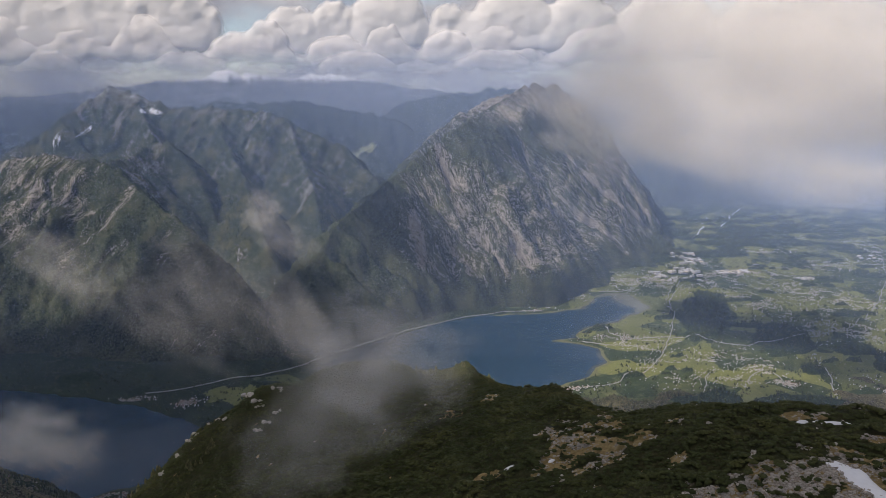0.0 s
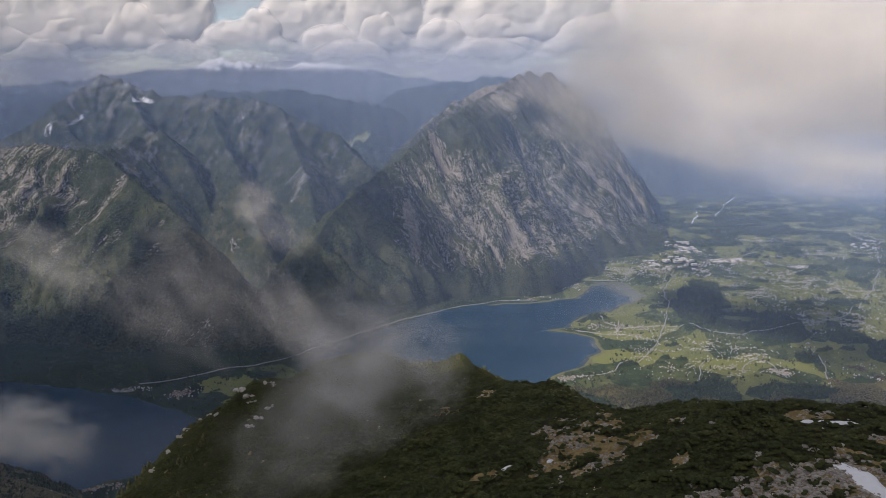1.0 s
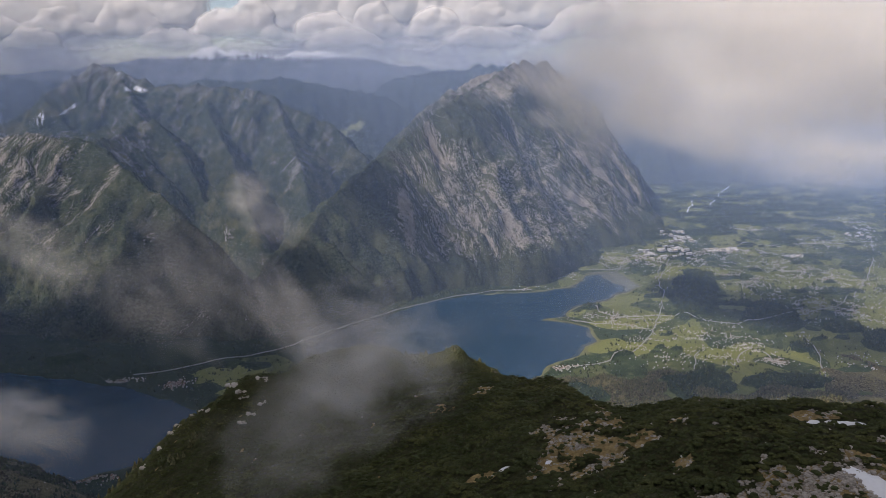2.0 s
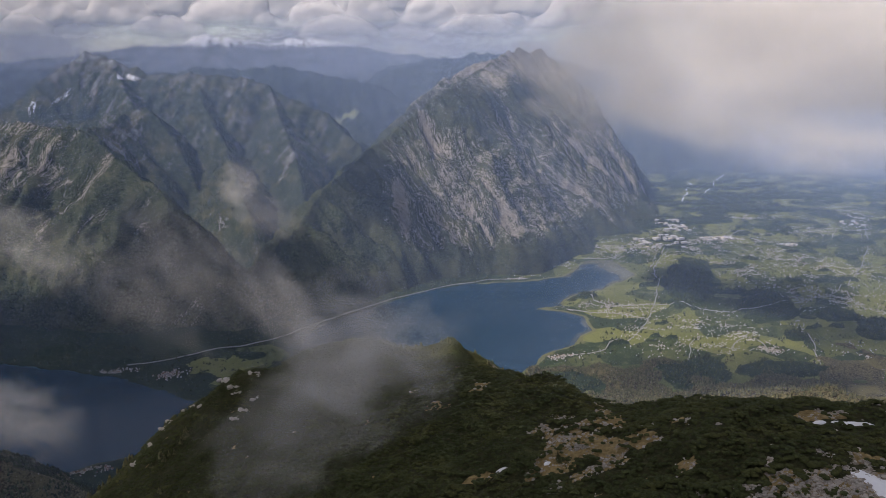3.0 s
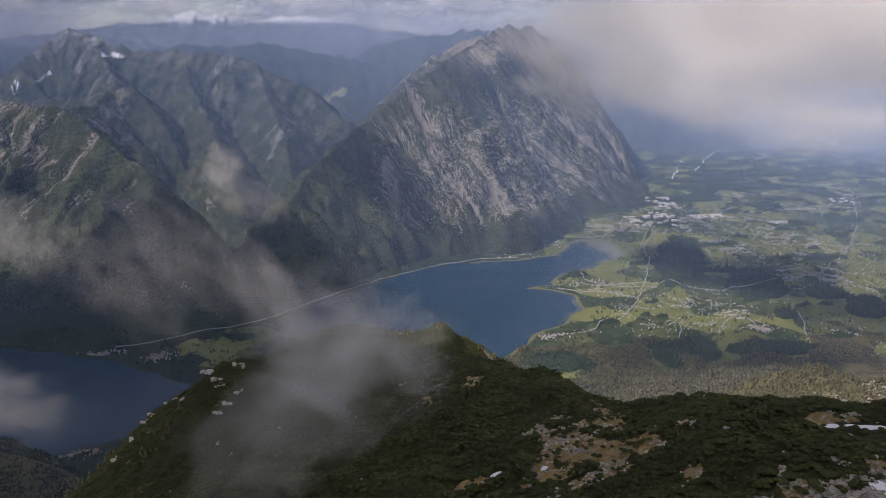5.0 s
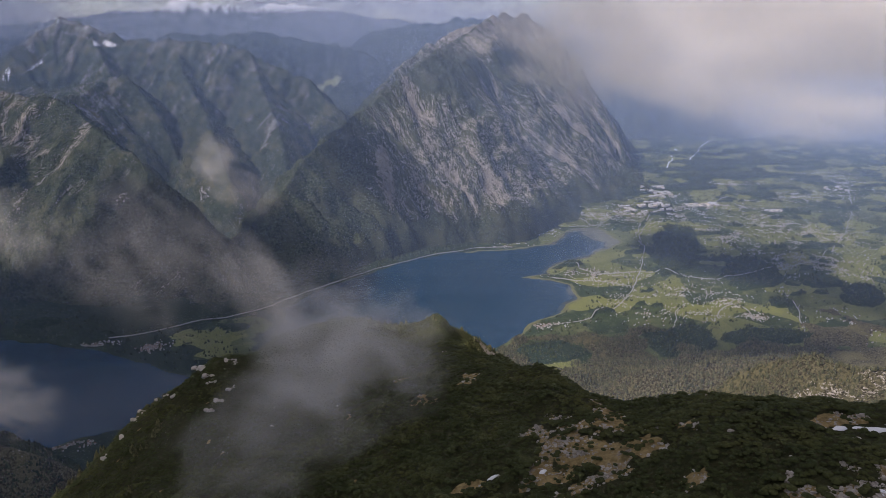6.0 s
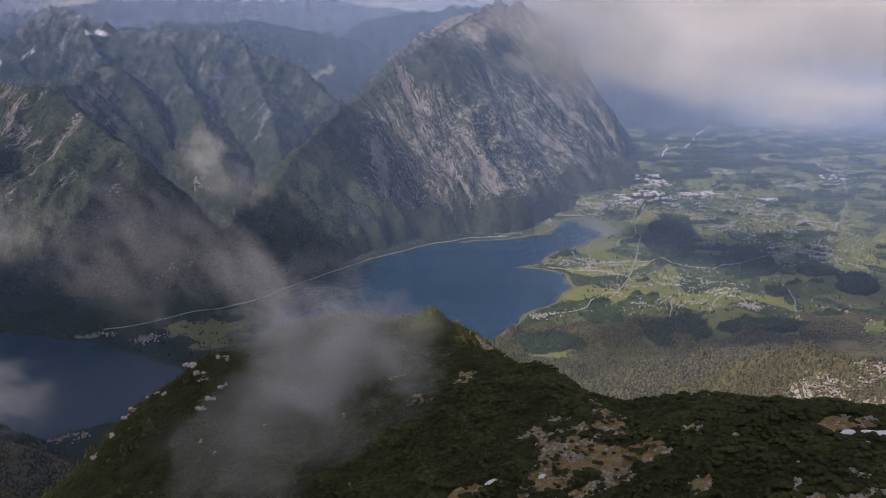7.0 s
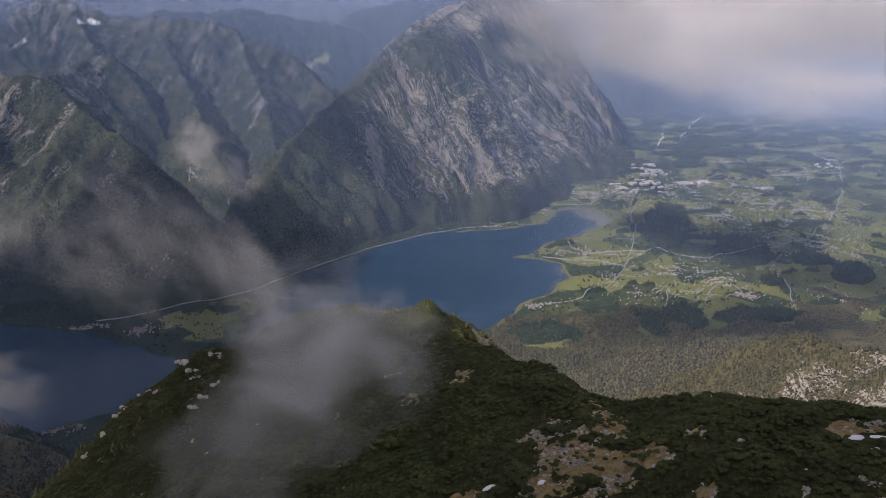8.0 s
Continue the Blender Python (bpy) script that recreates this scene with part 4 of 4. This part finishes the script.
for line in ROADS:
    ribbon("road", line, 2.0, MAT_ROAD, "pale asphalt road winding through the valley", "road")
ribbon("road", [(-640, 1652), (-600, 1660), (-515, 1705), (-452, 1745), (-385, 1775), (-325, 1850), (-215, 1990), (-106, 2108), (15, 2214), (150, 2300), (290, 2310)], 1.15, MAT_ROAD,
       "pale shore road at the foot of the mountain", "road", 7.0, 2.0, (mountain_a, mountain_front))
ribbon("river", [(1300, 4000), (1247, 3871), (1163, 3641), (1087, 3435)], 5, MAT_GRAVEL, "white gravel bed of a mountain stream", "river", 14)
ribbon("river", [(1550, 4227), (1277, 3714), (1230, 3600)], 3.5, MAT_GRAVEL, "white gravel bed of a mountain stream", "river", 14)


# ---- houses and halls ----
MAT_WALL, nt_wall = material("pale_plaster")
surface(nt_wall, mixc(nt_wall, nd(nt_wall, "ShaderNodeObjectInfo").outputs["Random"], (0.30, 0.285, 0.26, 1), (0.50, 0.485, 0.46, 1)), 0.9)
MAT_ROOF, nt_roof = material("tile_and_slate_roofs")
roof_pick = nd(nt_roof, "ShaderNodeObjectInfo").outputs["Random"]
surface(nt_roof, mixc(nt_roof, step(nt_roof, roof_pick, 0.35, 0.75), (0.20, 0.12, 0.09, 1), (0.26, 0.25, 0.24, 1)), 0.8)
MAT_STUFF_HOUSE, nt_sh = material("plaster_and_roofs_far_off")
gi = nd(nt_sh, "ShaderNodeNewGeometry")
up = nd(nt_sh, "ShaderNodeSeparateXYZ", {0: gi.outputs["Normal"]}).outputs[2]
rc = mixc(nt_sh, step(nt_sh, gi.outputs["Random Per Island"], 0.3, 0.7), (0.20, 0.13, 0.10, 1), (0.33, 0.32, 0.31, 1))
surface(nt_sh, mixc(nt_sh, step(nt_sh, up, 0.3, 0.4), (0.52, 0.505, 0.475, 1), rc), 0.85)
MAT_HALL, nt_hall = material("white_sheet_metal_hall")
surface(nt_hall, mixc(nt_hall, ntex(nt_hall, nd(nt_hall, "ShaderNodeNewGeometry").outputs["Position"], 0.15, 3), (0.36, 0.35, 0.34, 1), (0.58, 0.57, 0.55, 1)), 0.6)
MAT_HALL_TAN, nt_tan = material("tan_hall_roof")
surface(nt_tan, mixc(nt_tan, ntex(nt_tan, nd(nt_tan, "ShaderNodeNewGeometry").outputs["Position"], 0.15, 3), (0.50, 0.42, 0.30, 1), (0.62, 0.54, 0.42, 1)), 0.7)

WALL_V = [(-1, -0.8, -0.6), (1, -0.8, -0.6), (1, 0.8, -0.6), (-1, 0.8, -0.6), (-1, -0.8, 1), (1, -0.8, 1), (1, 0.8, 1), (-1, 0.8, 1), (-1, 0, 1.62), (1, 0, 1.62)]
WALL_F = [(0, 1, 5), (0, 5, 4), (1, 2, 6), (1, 6, 5), (2, 3, 7), (2, 7, 6), (3, 0, 4), (3, 4, 7), (4, 8, 7), (5, 6, 9)]
ROOF_V = [(-1.15, -1.0, 0.9), (1.15, -1.0, 0.9), (1.15, 1.0, 0.9), (-1.15, 1.0, 0.9), (-1.15, 0, 1.7), (1.15, 0, 1.7), (-1.15, 0, 1.55), (1.15, 0, 1.55)]
ROOF_F = [(0, 1, 5), (0, 5, 4), (3, 4, 5), (3, 5, 2), (0, 6, 7), (0, 7, 1), (3, 7, 6), (3, 2, 7), (0, 4, 6), (4, 3, 6), (1, 7, 5), (5, 7, 2)]
CLUSTERS = [(541, 1792, 91, 132), (499, 2001, 86, 56), (436, 2048, 74, 44), (671, 1870, 68, 82), (860, 1934, 83, 66), (1015, 2123, 107, 130), (928, 2384, 102, 116)]
CLUSTERS += [(1140, 2519, 125, 129), (1202, 2352, 100, 158), (1114, 2048, 59, 170), (883, 2671, 113, 80), (712, 2671, 114, 128), (400, 2484, 53, 56)]
CLUSTERS += [(599, 2671, 75, 80), (1577, 3371, 189, 252), (1671, 3138, 88, 274), (932, 1652, 36, 81), (1084, 2753, 117, 68), (292, 2321, 66, 24), (290, 1685, 30, 16)]
CLUSTERS += [(-545, 1212, 42, 14), (870, 2950, 110, 80), (790, 2720, 130, 60), (1000, 2760, 120, 40), (1400, 2900, 160, 120), (1250, 3150, 120, 80), (744, 1685, 31, 27), (639, 1702, 38, 28), (-533, 1605, 26, 24), (-650, 1625, 47, 15), (736, 1792, 52, 68), (1100, 2250, 300, 300), (900, 2600, 300, 200)]


def house_places():
    got = []
    for cx, cy, a, b in CLUSTERS:
        n = int(min(110 + a * b / 22, 900))
        x, y = cx + a * rs.normal(0, 0.55, n), cy + b * rs.normal(0, 0.55, n)
        z, d = valley_height(x, y)
        z = valley_fn(x, y)[0]
        ok = (d > 8) & (wooded(x, y) < 0.4) & (fbm(x / 45, y / 45, 3, 99) > -0.06)
        got.append(np.stack([x, y, z], -1)[ok])
    for line in ROADS:
        p = np.array(line, float)
        for a, b in zip(p[:-1], p[1:]):
            n = int(np.hypot(*(b - a)) / 9)
            q = a + (b - a) * rs.uniform(0, 1, n)[:, None] + rs.normal(0, 13, (n, 2))
            z, d = valley_height(q[:, 0], q[:, 1])
            ok = (d > 8) & (wooded(q[:, 0], q[:, 1]) < 0.4)
            got.append(np.column_stack([q, valley_fn(q[:, 0], q[:, 1])[0]])[ok])
    return np.concatenate(got)


PLACES = house_places()
order = np.argsort(PLACES[:, 1])
PLACES = PLACES[order]
SINGLE, REST = PLACES[:240], PLACES[240:]
wall_me = mesh_of("walls", np.array(WALL_V), WALL_F, [MAT_WALL], False)
roof_me = mesh_of("roof", np.array(ROOF_V), ROOF_F, [MAT_ROOF], False)
house = new("house")
part("walls", wall_me, house)
part("roof", roof_me, house, "pitched tile roof")
tagged(house, "small pale plastered house with a pitched roof", "house", "houses of the village")
for i, (x, y, z) in enumerate(SINGLE):
    m = pose(x, y, z + 0.6, 0, 0, rs.choice([0, 90]) + rs.normal(20, 25))
    k = rs.uniform(1.0, 1.7)
    if i == 0:
        house.scale = (k, k, k)
        house.matrix_basis = m @ Matrix.Diagonal((k, k, k, 1))
    else:
        one = copy_thing(house, m)
        one.scale = (k, k * rs.uniform(0.85, 1.2), k)
hv, hf = scatter(WALL_V + ROOF_V, WALL_F + [tuple(c + len(WALL_V) for c in q) for q in ROOF_F], REST + [0, 0, 0.6], rs.uniform(0.6, 1.2, len(REST)), rs.uniform(0, 3.14, len(REST)))
tagged(new("houses", mesh_of("houses", hv, hf, [MAT_STUFF_HOUSE], False)), "scattered pale houses of the town in the valley", "houses", kind="stuff")


def hall(x, y, length, width, turn, mat, label):
    z = float(valley_fn(np.array([x]), np.array([y]))[0][0])
    hub = new("industrial_hall")
    h = 4.5
    hub.matrix_world = pose(x, y, z, 0, 0, turn)
    body = np.array([(sx * length / 2, sy * width / 2, q) for q in (-2, h) for sy in (-1, 1) for sx in (-1, 1)])
    part("walls", mesh_of("walls", body, [(0, 1, 5, 4), (1, 3, 7, 5), (3, 2, 6, 7), (2, 0, 4, 6), (4, 5, 7, 6)], [MAT_WALL], False), hub)
    e = 0.6
    rv = np.array([(sx * (length / 2 + e), sy * (width / 2 + e), h + 0.02) for sy in (-1, 1) for sx in (-1, 1)] + [(sx * (length / 2 + e), 0, h + 1.4) for sx in (-1, 1)])
    part("roof", mesh_of("roof", rv, [(0, 1, 5), (0, 5, 4), (2, 4, 5), (2, 5, 3), (0, 4, 2), (1, 3, 5)], [mat], False), hub, label)
    return tagged(hub, "long low industrial hall at the edge of town", "hall", "industrial halls")


done = []
for cx, cy, a, b, n, turn in ((910, 2990, 58, 70, 30, 14), (790, 2715, 80, 60, 34, 22), (1005, 2765, 50, 28, 16, 10), (1215, 2680, 28, 18, 6, 30), (1600, 3000, 40, 40, 7, 40)):
    for _ in range(n * 3):
        x, y = cx + rs.uniform(-1, 1) * a, cy + rs.uniform(-1, 1) * b
        if n > 0 and all(math.hypot(x - p, (y - q) * 0.8) > 12 for p, q in done):
            done.append((x, y))
            n -= 1
            hall(x, y, rs.uniform(9, 22), rs.uniform(7, 13), turn + rs.choice([0, 0, 90]) + rs.normal(0, 4), MAT_HALL if rs.uniform() < 0.75 else MAT_HALL_TAN, "flat pitched sheet metal roof")
hall(452, 2586, 56, 14, 6, MAT_HALL_TAN, "tan sheet metal roof")


# ---- snow and rubble on the shoulder ----
MAT_SNOW, nt_snow = material("old_snow")
sn = ntex(nt_snow, nd(nt_snow, "ShaderNodeNewGeometry").outputs["Position"], 0.8, 4)
surface(nt_snow, mixc(nt_snow, sn, (0.70, 0.71, 0.74, 1), (0.86, 0.87, 0.9, 1)), 0.6, 0.3, sn, 0.3, 0.4)


def snow_patch(x, y, a, b, turn, label="patch of old white snow among the rubble"):
    """A thin lens of snow with a ragged rim, lying on the ground."""
    n, k = 26, 6
    v, c, s = [], math.cos(radians(turn)), math.sin(radians(turn))
    for i in range(k + 1):
        for j in range(n):
            w = 6.2832 * j / n
            r = (i / k) * (1 + 0.35 * float(gnoise(np.array(2.2 * math.cos(w) + x), np.array(2.2 * math.sin(w) + y), 91)))
            px, py = a * r * math.cos(w), b * r * math.sin(w)
            v.append((x + px * c - py * s, y + px * s + py * c, 0.38 * (1 - (i / k) ** 2) - (0.25 if i == k else 0)))
    v = np.array(v)
    v[:, 2] += near_height(v[:, 0], v[:, 1])[0] + 0.05
    f = [(i * n + j, i * n + (j + 1) % n, (i + 1) * n + (j + 1) % n, (i + 1) * n + j) for i in range(k) for j in range(n)]
    return tagged(new("snow_patch", mesh_of("snow_patch", v, f, [MAT_SNOW])), label, "snow")


for k, (x, y, a, b) in enumerate(SNOW):
    snow_patch(x, y, a, b, 6 if k == 0 else -8 if k == 2 else 0, "long patch of old white snow among the rubble" if k == 0 else "patch of old white snow among the rubble")


def stone():
    rr = np.random.RandomState(5)
    v = [(x * rr.uniform(0.6, 1.1), y * rr.uniform(0.6, 1.1), z * rr.uniform(0.5, 0.9)) for x in (-1, 1) for y in (-1, 1) for z in (-0.5, 1)]
    return v, [(0, 1, 3), (0, 3, 2), (4, 6, 7), (4, 7, 5), (0, 4, 5), (0, 5, 1), (2, 3, 7), (2, 7, 6), (1, 5, 7), (1, 7, 3)]


MAT_STONE, nt_stone = material("weathered_limestone")
gs = nd(nt_stone, "ShaderNodeNewGeometry")
ns = ntex(nt_stone, gs.outputs["Position"], 2.0, 4, 0.7)
surface(nt_stone, mixc(nt_stone, step(nt_stone, ns, 0.3, 0.7), mixc(nt_stone, gs.outputs["Random Per Island"], (0.14, 0.118, 0.098, 1), (0.46, 0.425, 0.38, 1)), (0.42, 0.385, 0.345, 1)), 0.95, 0.2, ns, 0.3, 0.8)


def rubble():
    n = 120000
    x, y = rs.uniform(-130, 130, n), rs.uniform(100, 420, n)
    x[45000:], y[45000:] = rs.uniform(18, 105, 75000), rs.uniform(130, 218, 75000)
    b = bare(x, y)
    keep = (b > 0.02) & (np.abs(x) < 0.6 * y + 15) & (rs.uniform(0, 1, n) < 0.1 + 0.8 * np.maximum(sstep(fbm(x / 7, y / 7, 3, 95), 0.0, 0.45), (x > 38) * (x < 80) * (y < 165))) & (np.hypot((x - 44) / 8, (y - 187) / 5) > 0.9) & (np.hypot((x - 46.5) / 2.5, (y - 206) / 11) > 0.8)
    x, y = x[keep], y[keep]
    r = 0.09 + 0.34 * rs.uniform(0, 1, len(x)) ** 3.5
    v, f = scatter(*stone(), np.stack([x, y, near_height(x, y)[0] - 0.05], -1), r, rs.uniform(0, 6.28, len(x)), r * rs.uniform(0.6, 1.2, len(x)))
    return new("rubble", mesh_of("rubble", v, f, [MAT_STONE], False))


tagged(rubble(), "pale limestone rubble between the dwarf pines", "stones", kind="stuff")


# ---- larger boulders and crags ----
def boulder_mesh(seed):
    rr = np.random.RandomState(seed)
    bm = bmesh.new()
    bmesh.ops.create_icosphere(bm, subdivisions=2, radius=1.0)
    cuts = [Vector((rr.normal(), rr.normal(), rr.normal())).normalized() for _ in range(7)]
    for q in bm.verts:
        for c in cuts:
            over = q.co.dot(c) - 0.62
            if over > 0:
                q.co -= c * over
        q.co *= 1 + 0.12 * noise.noise(q.co * 2.1 + Vector((seed, 0, 0)))
        q.co.z *= 0.75
    me = bpy.data.meshes.new("boulder")
    bm.to_mesh(me)
    bm.free()
    me.materials.append(MAT_STONE)
    return me


stones = [boulder_mesh(k) for k in range(5)]
bx, by = rs.uniform(-100, 115, 6000), rs.uniform(118, 360, 6000)
bx, by = (q[(bare(bx, by) > 0.22) & (np.abs(bx) < 0.55 * by + 10)] for q in (bx, by))
for i, (x, y) in enumerate(zip(bx[:240], by[:240])):
    k = 0.18 + 0.38 * rs.uniform(0, 1) ** 2.5
    ob = tagged(new("boulder", stones[i % 5]), "weathered pale limestone boulder among the dwarf pines", "boulder", "boulders on the shoulder")
    ob.matrix_world = pose(x, y, float(near_height(np.array([x]), np.array([y]))[0][0]) + 0.15 * k, rs.uniform(-15, 15), rs.uniform(-15, 15), rs.uniform(0, 360)) @ Matrix.Diagonal((k, k * rs.uniform(0.7, 1.1), k, 1))


def crag(x, y, size, label="pale jagged limestone outcrop on the rim of the shoulder"):
    """A few tilted blocks grown together."""
    ob = new("rock_outcrop")
    ob.matrix_world = pose(x, y, float(near_height(np.array([x]), np.array([y]))[0][0]), 0, 0, rs.uniform(0, 360))
    for k in range(5):
        a = size * rs.uniform(0.35, 0.75)
        block = part("block", stones[(k + int(x)) % 5], ob)
        block.matrix_basis = pose(rs.normal(0, 0.6) * size, rs.normal(0, 0.6) * size, 0.1 * a, rs.uniform(-25, 25), rs.uniform(-25, 25), rs.uniform(0, 360)) @ Matrix.Diagonal((a, 0.7 * a, 0.8 * a, 1))
    return tagged(ob, label, "rock", "crags on the rim")


for x, y, size in ((-84, 339, 1.9), (-80, 331, 1.6), (-77, 327, 1.5), (-86, 343, 1.5), (-74, 340, 1.4), (-71, 338, 1.3), (-69, 321, 1.4), (-73, 315, 1.6), (-75, 311, 1.8), (-108, 338, 2.0),
                   (-110, 334, 1.7), (-92, 328, 1.3), (-98, 338, 1.2), (-113, 326, 1.6), (-117, 318, 1.5), (-104, 342, 1.5)):
    crag(x, y, 1.35 * size)
